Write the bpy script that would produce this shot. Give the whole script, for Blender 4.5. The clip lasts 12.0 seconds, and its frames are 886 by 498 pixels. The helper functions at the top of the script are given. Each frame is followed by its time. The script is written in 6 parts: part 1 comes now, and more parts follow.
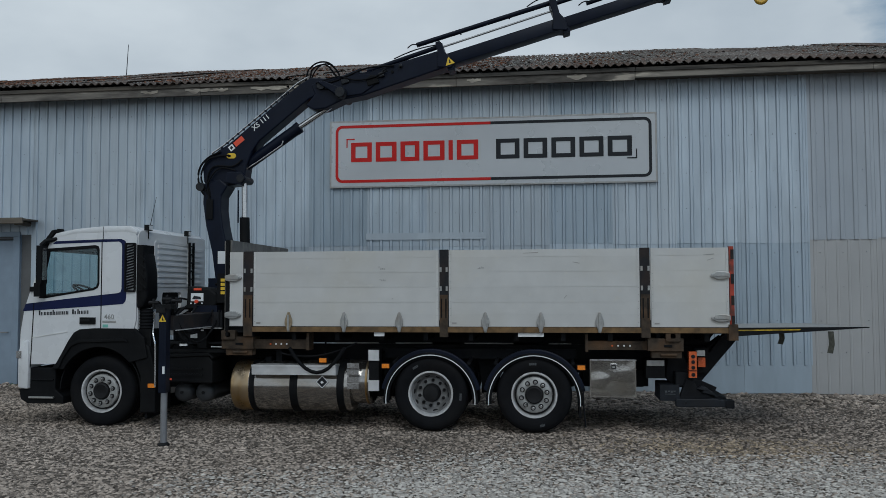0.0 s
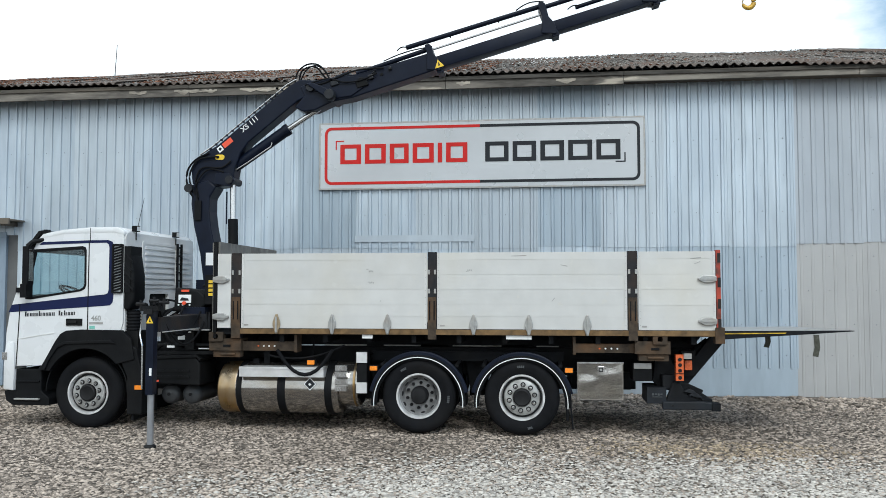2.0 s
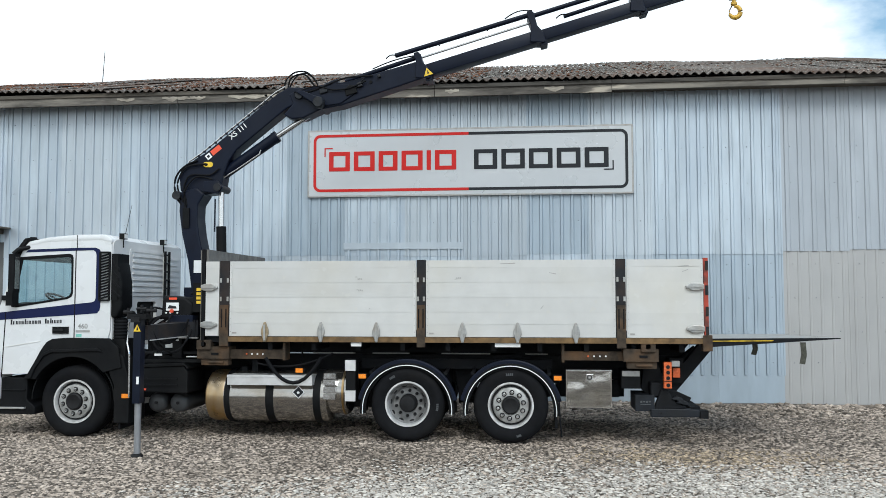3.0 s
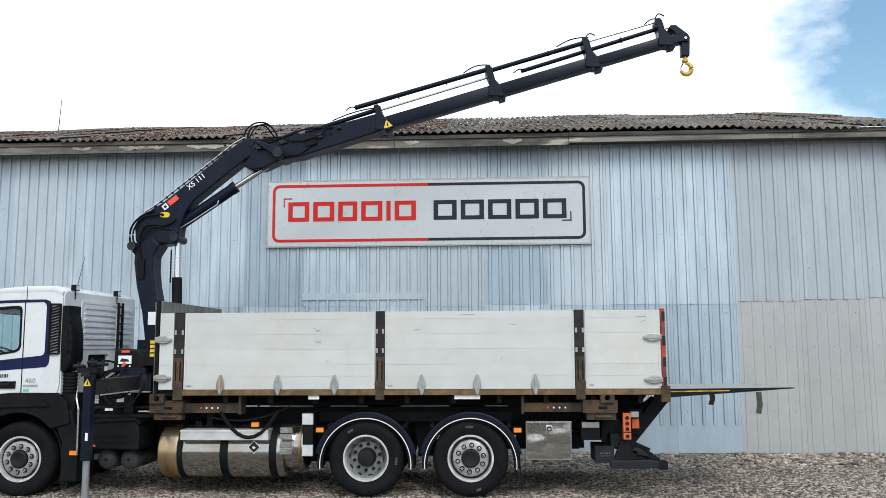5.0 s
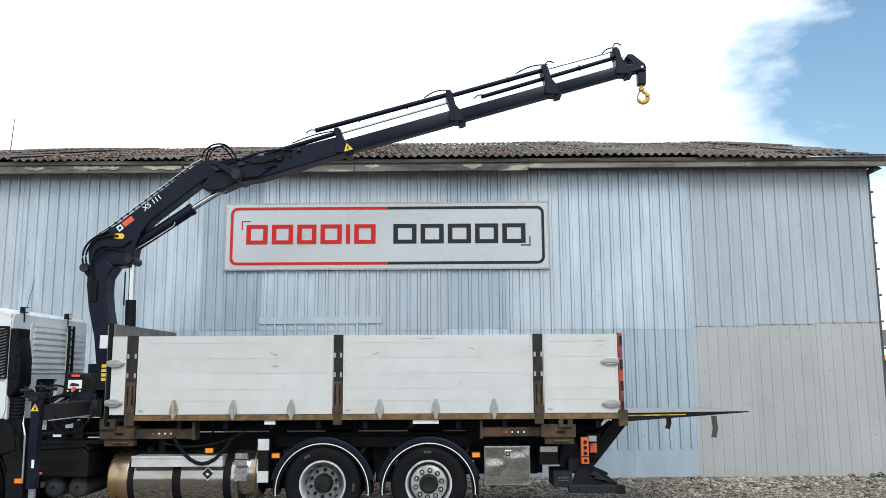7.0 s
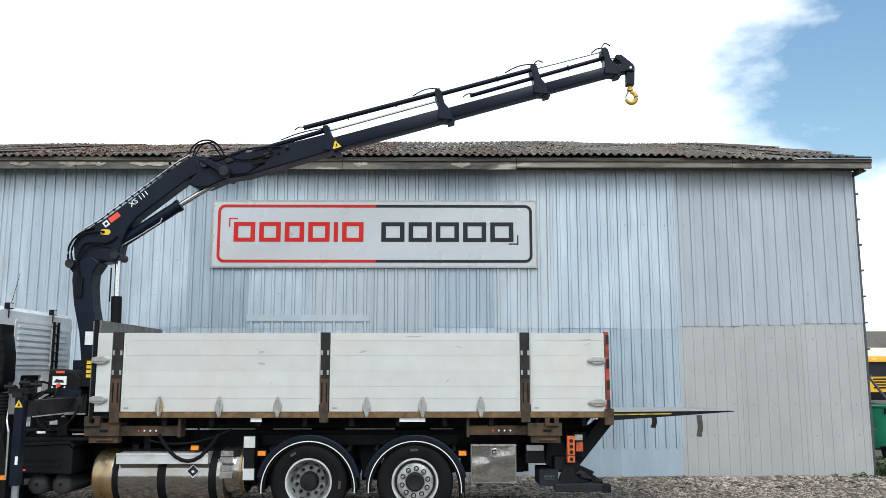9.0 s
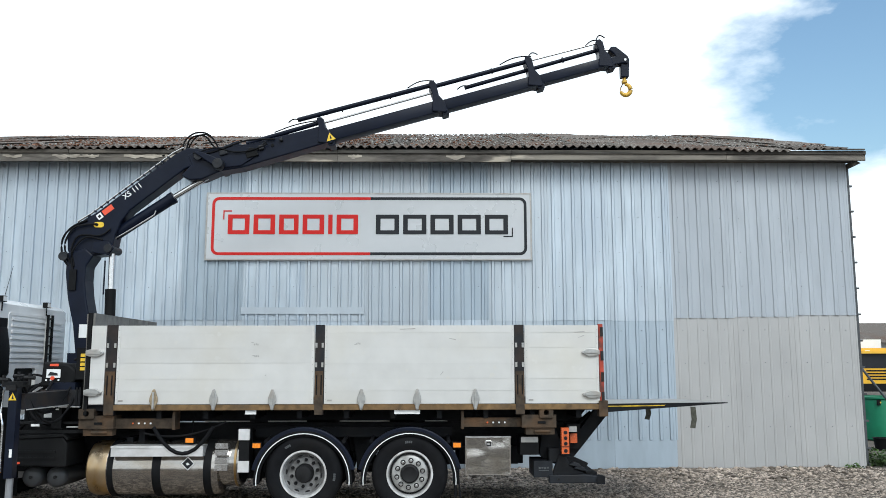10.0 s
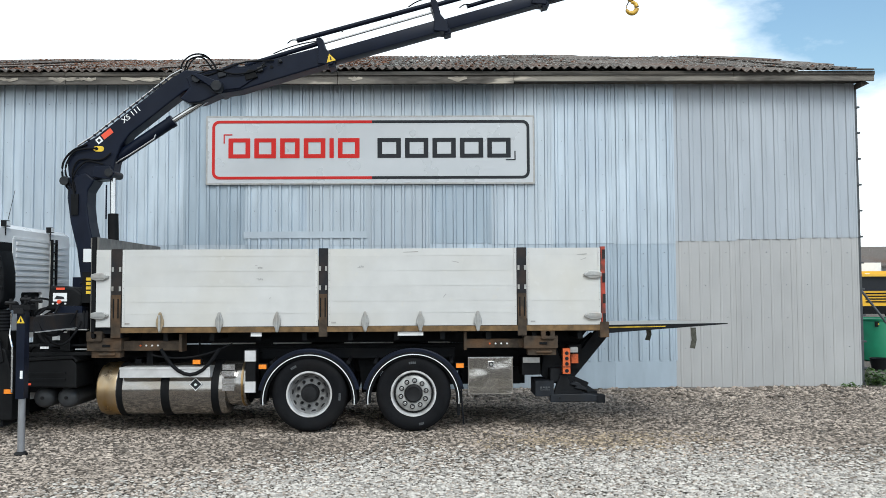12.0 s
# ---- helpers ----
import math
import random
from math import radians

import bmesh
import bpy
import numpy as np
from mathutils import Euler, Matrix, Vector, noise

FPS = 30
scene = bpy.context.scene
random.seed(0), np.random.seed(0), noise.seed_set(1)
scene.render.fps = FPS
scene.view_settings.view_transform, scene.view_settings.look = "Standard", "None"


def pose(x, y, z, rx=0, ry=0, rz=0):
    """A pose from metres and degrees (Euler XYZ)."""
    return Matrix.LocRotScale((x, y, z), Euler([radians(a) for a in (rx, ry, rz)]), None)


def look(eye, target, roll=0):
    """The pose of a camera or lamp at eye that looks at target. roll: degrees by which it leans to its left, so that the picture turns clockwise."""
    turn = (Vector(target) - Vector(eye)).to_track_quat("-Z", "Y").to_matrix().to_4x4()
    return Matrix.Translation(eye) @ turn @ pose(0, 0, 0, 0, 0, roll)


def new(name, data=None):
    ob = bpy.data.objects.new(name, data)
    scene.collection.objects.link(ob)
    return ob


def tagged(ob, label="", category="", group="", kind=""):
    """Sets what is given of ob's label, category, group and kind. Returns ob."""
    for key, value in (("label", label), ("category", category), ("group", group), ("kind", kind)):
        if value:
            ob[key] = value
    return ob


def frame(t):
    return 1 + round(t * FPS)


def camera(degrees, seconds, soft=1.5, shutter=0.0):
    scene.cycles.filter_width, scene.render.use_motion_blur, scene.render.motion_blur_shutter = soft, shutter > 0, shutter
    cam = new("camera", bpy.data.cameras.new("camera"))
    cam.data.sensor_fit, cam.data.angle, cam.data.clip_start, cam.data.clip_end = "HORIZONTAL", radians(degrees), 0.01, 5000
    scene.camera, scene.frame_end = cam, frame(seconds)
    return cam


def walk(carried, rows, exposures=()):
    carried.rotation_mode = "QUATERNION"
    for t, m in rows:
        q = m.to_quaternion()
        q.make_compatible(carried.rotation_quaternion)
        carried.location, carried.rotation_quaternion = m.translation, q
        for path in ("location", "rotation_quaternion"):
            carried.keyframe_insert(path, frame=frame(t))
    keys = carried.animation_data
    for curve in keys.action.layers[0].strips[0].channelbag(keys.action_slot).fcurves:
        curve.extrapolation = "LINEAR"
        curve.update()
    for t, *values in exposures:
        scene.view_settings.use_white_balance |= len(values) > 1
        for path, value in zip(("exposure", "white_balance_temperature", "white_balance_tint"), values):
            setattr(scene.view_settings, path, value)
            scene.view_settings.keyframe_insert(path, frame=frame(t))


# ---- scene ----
cam = camera(56.6, 12.0, soft=0.75)
PATH = [
    (0, (1.871, -10.701, 1.871), (1.613, -8.72, 1.969), -0.2),
    (0.5, (1.877, -10.701, 1.879), (1.623, -8.72, 1.977), -0.0),
    (1, (1.887, -10.697, 1.876), (1.638, -8.715, 1.974), 0.0),
    (1.5, (1.883, -10.711, 1.875), (1.643, -8.728, 1.975), 0.0),
    (2, (1.888, -10.713, 1.876), (1.655, -8.729, 1.979), 0.0),
    (2.5, (1.882, -10.718, 1.882), (1.664, -8.733, 1.99), -0.0),
    (4.5, (1.902, -10.723, 1.918), (1.752, -8.738, 2.115), -0.2),
    (5, (1.903, -10.717, 1.92), (1.794, -8.734, 2.157), -0.3),
    (5.5, (1.903, -10.697, 1.915), (1.838, -8.717, 2.185), -0.4),
    (6, (1.902, -10.71, 1.915), (1.869, -8.731, 2.2), -0.4),
    (6.5, (1.909, -10.71, 1.903), (1.889, -8.732, 2.197), -0.4),
    (7, (1.907, -10.708, 1.901), (1.896, -8.73, 2.198), -0.3),
    (9, (1.903, -10.71, 1.89), (1.922, -8.731, 2.185), -0.0),
    (9.5, (1.902, -10.716, 1.899), (1.93, -8.737, 2.187), -0.0),
    (10, (1.911, -10.708, 1.887), (1.942, -8.728, 2.164), -0.1),
    (10.5, (1.92, -10.712, 1.876), (1.952, -8.725, 2.101), -0.3),
    (11, (1.926, -10.695, 1.866), (1.955, -8.701, 2.008), -0.4),
    (11.5, (1.917, -10.692, 1.86), (1.945, -8.696, 1.971), -0.4),
    (12, (1.903, -10.693, 1.856), (1.929, -8.696, 1.953), -0.3),
]
walk(cam, [(t, look(e, g, r)) for t, e, g, r in PATH],
     exposures=[(0.0, -1.12, 5850, 4), (0.5, -0.45, 5950, 4), (1.0, -0.15, 6050, 4), (1.5, 0.03, 6100, 4), (2.2, 0.1, 6150, 4), (4.5, 0.2, 6200, 5), (12.0, 0.2, 6200, 5)])

# ---- world and light: bright broken overcast, clearing towards +x ----
world = bpy.data.worlds.new("overcast_sky")
scene.world = world
world.use_nodes = True
wt = world.node_tree
wt.nodes.clear()


def wn(kind, **vals):
    n = wt.nodes.new(kind)
    for k, v in vals.items():
        n.inputs[k].default_value = v
    return n


sky = wt.nodes.new("ShaderNodeTexSky")
sky.sky_type = "NISHITA"
sky.sun_disc = False
sky.ozone_density, sky.air_density, sky.dust_density = 4.0, 1.6, 0.1
sky.sun_elevation, sky.sun_rotation = radians(43), radians(156.5)
sky_dim = wt.nodes.new("ShaderNodeVectorMath")
sky_dim.operation = "SCALE"
sky_dim.inputs["Scale"].default_value = 0.13
wt.links.new(sky.outputs[0], sky_dim.inputs[0])
tc = wt.nodes.new("ShaderNodeTexCoord")
mp = wt.nodes.new("ShaderNodeMapping")
mp.inputs["Scale"].default_value = (1.0, 1.0, 2.2)
wt.links.new(tc.outputs["Generated"], mp.inputs[0])
cn = wn("ShaderNodeTexNoise", Scale=4.2, Detail=9.0, Roughness=0.55)
wt.links.new(mp.outputs[0], cn.inputs["Vector"])
sep = wt.nodes.new("ShaderNodeSeparateXYZ")
wt.links.new(tc.outputs["Generated"], sep.inputs[0])
clear = wn("ShaderNodeMapRange")
clear.inputs["From Min"].default_value, clear.inputs["From Max"].default_value = 0.2, 0.44
clear.inputs["To Min"].default_value, clear.inputs["To Max"].default_value = 0.42, -0.11
wt.links.new(sep.outputs["X"], clear.inputs["Value"])
low = wn("ShaderNodeMapRange")
low.inputs["From Min"].default_value, low.inputs["From Max"].default_value = 0.165, 0.245
low.inputs["To Min"].default_value, low.inputs["To Max"].default_value = 0.3, 0.0
wt.links.new(sep.outputs["Z"], low.inputs["Value"])
low_add = wt.nodes.new("ShaderNodeMath")
wt.links.new(low.outputs[0], low_add.inputs[0])
wt.links.new(clear.outputs[0], low_add.inputs[1])
add = wt.nodes.new("ShaderNodeMath")
wt.links.new(cn.outputs[0], add.inputs[0])
wt.links.new(low_add.outputs[0], add.inputs[1])
cov = wt.nodes.new("ShaderNodeValToRGB")
cov.color_ramp.elements[0].position, cov.color_ramp.elements[1].position = 0.42, 0.62
wt.links.new(add.outputs[0], cov.inputs[0])
cs = wn("ShaderNodeTexNoise", Scale=3.0, Detail=6.0, Roughness=0.5)
wt.links.new(mp.outputs[0], cs.inputs["Vector"])
shade = wt.nodes.new("ShaderNodeValToRGB")
shade.color_ramp.elements[0].position, shade.color_ramp.elements[1].position = 0.35, 0.62
shade.color_ramp.elements[0].color = (1.02, 1.07, 1.13, 1)
shade.color_ramp.elements[1].color = (1.38, 1.4, 1.42, 1)
wt.links.new(cs.outputs[0], shade.inputs[0])
smix = wt.nodes.new("ShaderNodeMixRGB")
wt.links.new(cov.outputs[0], smix.inputs[0])
wt.links.new(sky_dim.outputs[0], smix.inputs[1])
wt.links.new(shade.outputs[0], smix.inputs[2])
bg = wn("ShaderNodeBackground", Strength=1.0)
wt.links.new(smix.outputs[0], bg.inputs[0])
wo = wt.nodes.new("ShaderNodeOutputWorld")
wt.links.new(bg.outputs[0], wo.inputs[0])

sun_data = bpy.data.lights.new("sun", "SUN")
sun_data.energy, sun_data.angle, sun_data.color = 1.75, radians(28), (1.0, 0.965, 0.92)
sun = new("sun", sun_data)
sun.matrix_world = look((5.0, -10, 11.6), (0, 1.5, 0))


# ---- materials ----
def mat(name, col, rough=0.5, metal=0.0, var=0.12, scale=5.0, bump=0.1, bscale=60.0, dirt=None, damt=0.4, dscale=1.5,
        rand=0.0, island=0.0, stretch=(1, 1, 1), coat=0.0, spec=0.5, spots=None, sscale=25.0):
    """A two-scale painted, metal or mineral surface on world positions."""
    m = bpy.data.materials.new(name)
    m.use_nodes = True
    t = m.node_tree
    b = t.nodes["Principled BSDF"]
    b.inputs["Roughness"].default_value, b.inputs["Metallic"].default_value = rough, metal
    b.inputs["Coat Weight"].default_value, b.inputs["Specular IOR Level"].default_value = coat, spec
    g = t.nodes.new("ShaderNodeNewGeometry")
    mpn = t.nodes.new("ShaderNodeMapping")
    mpn.inputs["Scale"].default_value = stretch
    t.links.new(g.outputs["Position"], mpn.inputs[0])

    def noi(s, d=5.0):
        n = t.nodes.new("ShaderNodeTexNoise")
        n.inputs["Scale"].default_value, n.inputs["Detail"].default_value = s, d
        t.links.new(mpn.outputs[0], n.inputs["Vector"])
        return n

    def mix(fac, a, c, mode="MIX"):
        n = t.nodes.new("ShaderNodeMixRGB")
        n.blend_type = mode
        for i, v in enumerate((fac, a, c)):
            if hasattr(v, "links"):
                t.links.new(v, n.inputs[i])
            elif i:
                n.inputs[i].default_value = (*v, 1)
            else:
                n.inputs[i].default_value = v
        return n.outputs[0]

    def ramp(src, lo, hi):
        n = t.nodes.new("ShaderNodeMapRange")
        n.inputs["From Min"].default_value, n.inputs["From Max"].default_value = lo, hi
        t.links.new(src, n.inputs["Value"])
        return n.outputs[0]

    fine = noi(scale)
    c = mix(ramp(fine.outputs[0], 0.3, 0.7), tuple(v * (1 - var) for v in col), tuple(min(1, v * (1 + var)) for v in col))
    if dirt:
        d = noi(dscale, 8.0)
        fac = t.nodes.new("ShaderNodeMath")
        fac.operation = "MULTIPLY"
        fac.inputs[1].default_value = damt
        t.links.new(ramp(d.outputs[0], 0.45, 0.68), fac.inputs[0])
        c = mix(fac.outputs[0], c, dirt)
    if spots:
        s = noi(sscale, 3.0)
        c = mix(ramp(s.outputs[0], 0.62, 0.68), c, spots)
    if rand or island:
        amt = rand or island
        if rand:
            oi = t.nodes.new("ShaderNodeObjectInfo")
            src = oi.outputs["Random"]
        else:
            src = g.outputs["Random Per Island"]
        r = t.nodes.new("ShaderNodeMapRange")
        r.inputs["To Min"].default_value, r.inputs["To Max"].default_value = 1 - amt, 1 + amt
        t.links.new(src, r.inputs["Value"])
        comb = t.nodes.new("ShaderNodeCombineColor")
        for i in range(3):
            t.links.new(r.outputs[0], comb.inputs[i])
        c = mix(1.0, c, comb.outputs[0], "MULTIPLY")
    t.links.new(c, b.inputs["Base Color"])
    rr = t.nodes.new("ShaderNodeMapRange")
    rr.inputs["To Min"].default_value, rr.inputs["To Max"].default_value = max(0.03, rough - 0.12), min(1, rough + 0.12)
    t.links.new(fine.outputs[0], rr.inputs["Value"])
    t.links.new(rr.outputs[0], b.inputs["Roughness"])
    if bump:
        bn = noi(bscale, 4.0)
        bm_ = t.nodes.new("ShaderNodeBump")
        bm_.inputs["Strength"].default_value, bm_.inputs["Distance"].default_value = bump, 0.01
        t.links.new(bn.outputs[0], bm_.inputs["Height"])
        t.links.new(bm_.outputs[0], b.inputs["Normal"])
    return m


ZINC = mat("galvanised_sheet", (0.465, 0.525, 0.58), 0.45, 0.35, 0.12, 3, 0.08, 30, (0.37, 0.43, 0.5), 0.6, 0.9, rand=0.08, stretch=(1.6, 1, 0.35))
ZINC_BLUE = mat("dull_blue_sheet", (0.36, 0.425, 0.485), 0.5, 0.3, 0.1, 3, 0.08, 30, (0.4, 0.46, 0.52), 0.5, 0.8, rand=0.05, stretch=(1.6, 1, 0.35))
ZINC_PALE = mat("pale_sheet", (0.47, 0.52, 0.565), 0.42, 0.3, 0.08, 3, 0.06, 30, (0.37, 0.42, 0.475), 0.5, 0.7, rand=0.05, stretch=(1.6, 1, 0.35))
ZINC_DULL = mat("dull_pale_sheet", (0.385, 0.415, 0.45), 0.5, 0.15, 0.08, 3, 0.06, 30, (0.33, 0.36, 0.4), 0.5, 0.7, rand=0.05, stretch=(1.6, 1, 0.35))
BEIGE = mat("grey_beige_sheet", (0.385, 0.382, 0.378), 0.5, 0.1, 0.06, 3, 0.06, 25, (0.36, 0.36, 0.36), 0.45, 1.2, rand=0.03, stretch=(1, 1, 0.5))
SCREW = mat("screw_head", (0.26, 0.28, 0.3), 0.5, 0.6)
PLASTER = mat("dark_lining", (0.12, 0.12, 0.12), 0.9)
OLD_WOOD = mat("weathered_wood", (0.075, 0.07, 0.063), 0.85, 0, 0.4, 9, 0.5, 40, (0.2, 0.17, 0.135), 0.75, 1.1, rand=0.2, stretch=(0.25, 1, 3), spec=0.15)
FASCIA = mat("flaking_fascia_paint", (0.115, 0.105, 0.093), 0.85, 0, 0.4, 9, 0.4, 40, (0.27, 0.245, 0.21), 0.95, 1.1, rand=0.2, stretch=(0.5, 1, 2.8), spec=0.15, spots=(0.46, 0.41, 0.34), sscale=2.6)
OLD_PAINT = mat("old_paint", (0.4, 0.36, 0.3), 0.85, 0, 0.3, 14, 0.3, 60, (0.18, 0.16, 0.14), 0.8, 4.0, stretch=(0.6, 1, 2), spec=0.15)
ROOFING = mat("mossy_fibre_cement", (0.135, 0.118, 0.106), 0.95, 0, 0.4, 14, 0.8, 70, (0.115, 0.07, 0.05), 0.85, 0.5, rand=0.22, spots=(0.34, 0.33, 0.31), sscale=14, spec=0.1)
MOSS = mat("dry_moss", (0.15, 0.07, 0.042), 1.0, 0, 0.4, 30, 0.6, 90, island=0.6, spec=0.1)
LICHEN = mat("lichen_crumb", (0.33, 0.32, 0.3), 1.0, 0, 0.25, 40, 0.4, 90, island=0.4, spec=0.1)
GRAVEL = mat("gravel_bed", (0.13, 0.113, 0.096), 0.95, 0, 0.5, 26, 1.0, 45, (0.075, 0.064, 0.055), 0.6, 0.35, spots=(0.27, 0.25, 0.23), sscale=38, spec=0.15)
STONE = mat("pebble", (0.302, 0.254, 0.212), 0.9, 0, 0.25, 40, 0.3, 120, (0.15, 0.124, 0.1), 0.7, 0.4, island=0.75, spec=0.2)
CHIP = mat("pale_chips", (0.42, 0.39, 0.35), 0.9, 0, 0.15, 40, 0.3, 120, island=0.45, spec=0.2)
SAND = mat("sandy_gravel", (0.32, 0.255, 0.18), 0.95, 0, 0.3, 30, 0.8, 60, island=0.5, spec=0.2)
WHITE = mat("white_cab_paint", (0.66, 0.67, 0.68), 0.28, 0, 0.03, 3, 0.02, 20, (0.6, 0.6, 0.59), 0.35, 1.4, coat=0.3)
# lighter than the cab white: the rear wall's light is partly in this colour
CABREAR = mat("brightened_cab_paint", (0.74, 0.74, 0.73), 0.4, 0, 0.05, 3, 0.03, 20, (0.5, 0.49, 0.47), 0.5, 1.6)
BOARD = mat("worn_white_boards", (0.55, 0.547, 0.532), 0.5, 0, 0.05, 4, 0.05, 25, (0.52, 0.49, 0.42), 0.5, 0.9, rand=0.045, spots=(0.56, 0.55, 0.52), sscale=9, spec=0.35)
NAVY = mat("navy_stripe", (0.006, 0.011, 0.055), 0.4, 0, 0.1, 4, 0.0, spec=0.2)
BLACK = mat("black_plastic", (0.0055, 0.006, 0.007), 0.6, 0, 0.3, 8, 0.15, 80, (0.011, 0.0108, 0.0105), 0.5, 2.0, spec=0.13)
CHASSIS = mat("dirty_black_steel", (0.0075, 0.0085, 0.0105), 0.65, 0, 0.4, 6, 0.25, 60, (0.016, 0.015, 0.014), 0.5, 2.5, spec=0.15)
WORN = mat("worn_crane_steel", (0.013, 0.015, 0.019), 0.45, 0.2, 0.35, 14, 0.2, 50, (0.035, 0.033, 0.032), 0.5, 9, spec=0.3)
CRANE = mat("dark_crane_paint", (0.0042, 0.0072, 0.0175), 0.4, 0, 0.2, 5, 0.05, 40, (0.01, 0.013, 0.022), 0.4, 2.2, spec=0.17)
RUBBER = mat("tyre_rubber", (0.0075, 0.008, 0.0095), 0.75, 0, 0.25, 8, 0.2, 90, (0.014, 0.013, 0.012), 0.4, 3.0, spec=0.1)
AIRTANK = mat("satin_black_tank", (0.045, 0.047, 0.05), 0.42, 0, 0.2, 8, 0.05, 40, (0.02, 0.02, 0.02), 0.4, 4, spec=0.4)
RIM = mat("silver_rim", (0.66, 0.66, 0.66), 0.36, 0.45, 0.15, 10, 0.1, 60, (0.25, 0.22, 0.19), 0.4, 6.0)
# dark steel, also used for the painted shade in rim wells and holes
RIM_DARK = mat("dark_steel_and_hole_shade", (0.012, 0.012, 0.013), 0.6, 0.2, 0.3, 10, spec=0.25)
DISC_GREY = mat("dusty_grey_disc", (0.23, 0.23, 0.23), 0.45, 0.3, 0.25, 10, 0.1, 60, (0.045, 0.042, 0.038), 0.6, 7.0)
DISC_PALE = mat("pale_grey_disc", (0.38, 0.38, 0.37), 0.45, 0.3, 0.25, 10, 0.1, 60, (0.12, 0.11, 0.1), 0.6, 7.0)
LIFTSTEEL = mat("blue_grey_lift_steel", (0.011, 0.0135, 0.018), 0.55, 0.1, 0.3, 8, 0.25, 50, (0.014, 0.014, 0.015), 0.6, 3.0, spec=0.3)
STRAP = mat("grey_green_webbing", (0.075, 0.075, 0.062), 0.85, 0, 0.3, 30, 0.3, 90, (0.04, 0.038, 0.03), 0.6, 6, spec=0.15)
EDGEY = mat("scuffed_yellow_edge", (0.5, 0.33, 0.03), 0.6, 0, 0.3, 14, 0.1, 60, (0.05, 0.04, 0.025), 0.9, 5.0, spec=0.2)
CHROME = mat("bright_metal", (0.62, 0.62, 0.62), 0.2, 0.95, 0.08, 12, 0.05, 50)
STAINLESS = mat("stainless_tank", (0.38, 0.365, 0.345), 0.15, 0.95, 0.12, 4, 0.12, 9, (0.3, 0.25, 0.19), 0.6, 2.2, stretch=(1, 1, 2))
ALU = mat("bright_aluminium", (0.72, 0.72, 0.72), 0.4, 0.55, 0.08, 10, 0.05, 40, (0.5, 0.49, 0.47), 0.5, 3)
BOXSTEEL = mat("polished_box_steel", (0.66, 0.64, 0.61), 0.08, 0.95, 0.1, 3, 0.5, 2.6, (0.4, 0.36, 0.3), 0.4, 3)
GOLDEN = mat("heat_tinted_steel", (0.37, 0.235, 0.095), 0.3, 0.85, 0.3, 5, 0.06, 20, (0.45, 0.4, 0.32), 0.6, 3.5, stretch=(1, 1, 0.4))
GALV = mat("galvanised_casting", (0.39, 0.39, 0.38), 0.45, 0.6, 0.15, 20, 0.2, 60, (0.3, 0.25, 0.2), 0.5, 5.0)
RUSTY = mat("rusty_brown_steel", (0.052, 0.039, 0.028), 0.75, 0.1, 0.45, 12, 0.4, 60, (0.15, 0.078, 0.035), 0.6, 3.5, spec=0.25)
RAVE = mat("ochre_edge_rail", (0.17, 0.105, 0.048), 0.7, 0.1, 0.4, 10, 0.3, 50, (0.07, 0.055, 0.04), 0.6, 3.0, spec=0.25)
POST = mat("dark_brown_post", (0.0135, 0.014, 0.0165), 0.65, 0.1, 0.4, 12, 0.3, 60, (0.06, 0.034, 0.021), 0.35, 4.0, spec=0.3)
REDPOST = mat("worn_red_paint", (0.34, 0.05, 0.03), 0.6, 0, 0.3, 8, 0.2, 60, (0.05, 0.035, 0.03), 0.95, 6.0, spec=0.3)
RUSTCAST = mat("rust_stained_casting", (0.3, 0.235, 0.15), 0.55, 0.4, 0.3, 20, 0.2, 60, (0.42, 0.4, 0.37), 0.6, 8)
HEADWOOD = mat("grey_headboard", (0.15, 0.145, 0.135), 0.8, 0.1, 0.3, 10, 0.3, 50, (0.25, 0.24, 0.22), 0.5, 2.0, rand=0.15)
SIGN = mat("grey_sign_face", (0.51, 0.525, 0.54), 0.3, 0.2, 0.03, 2, 0.0, 20, (0.5, 0.51, 0.52), 0.5, 0.8)
SIGNRED = mat("sign_red", (0.52, 0.017, 0.014), 0.35, 0, 0.05, spec=0.25)
SIGNBLACK = mat("sign_black", (0.016, 0.018, 0.022), 0.35, 0, 0.1, spec=0.25)
ORANGE = mat("orange_lens", (0.85, 0.25, 0.02), 0.25, 0, 0.1, 40, 0.1)
REDLENS = mat("red_lens", (0.6, 0.12, 0.035), 0.25, 0, 0.15, 40, 0.1)
YELLOW = mat("safety_yellow", (0.75, 0.5, 0.03), 0.4, 0, 0.1, 20)
HOOKY = mat("worn_yellow_hook", (0.62, 0.38, 0.05), 0.45, 0.2, 0.25, 20, 0.2, 60, (0.25, 0.14, 0.04), 0.5, 12)
LABEL = mat("white_decal", (0.75, 0.76, 0.76), 0.4, 0, 0.04)
GREENST = mat("green_sticker", (0.2, 0.5, 0.42), 0.4, 0, 0.1)
REDDECAL = mat("red_decal", (0.75, 0.08, 0.03), 0.4, 0, 0.08)
TRUCKY = mat("yellow_truck_paint", (0.75, 0.42, 0.02), 0.35, 0, 0.05, coat=0.3)
GREEN = mat("green_plastic_drum", (0.01, 0.19, 0.09), 0.45, 0, 0.12, 4, 0.05, 30, (0.02, 0.25, 0.13), 0.5, 1.5)
LEAF = mat("weed_leaf", (0.07, 0.13, 0.03), 0.7, 0, 0.3, 20, island=0.4)
LEGSTEEL = mat("grey_leg_steel", (0.3, 0.31, 0.33), 0.35, 0.6, 0.12, 8, 0.05, 40)
LADDER = mat("grey_ladder", (0.07, 0.075, 0.08), 0.6, 0.3, 0.2, 10)
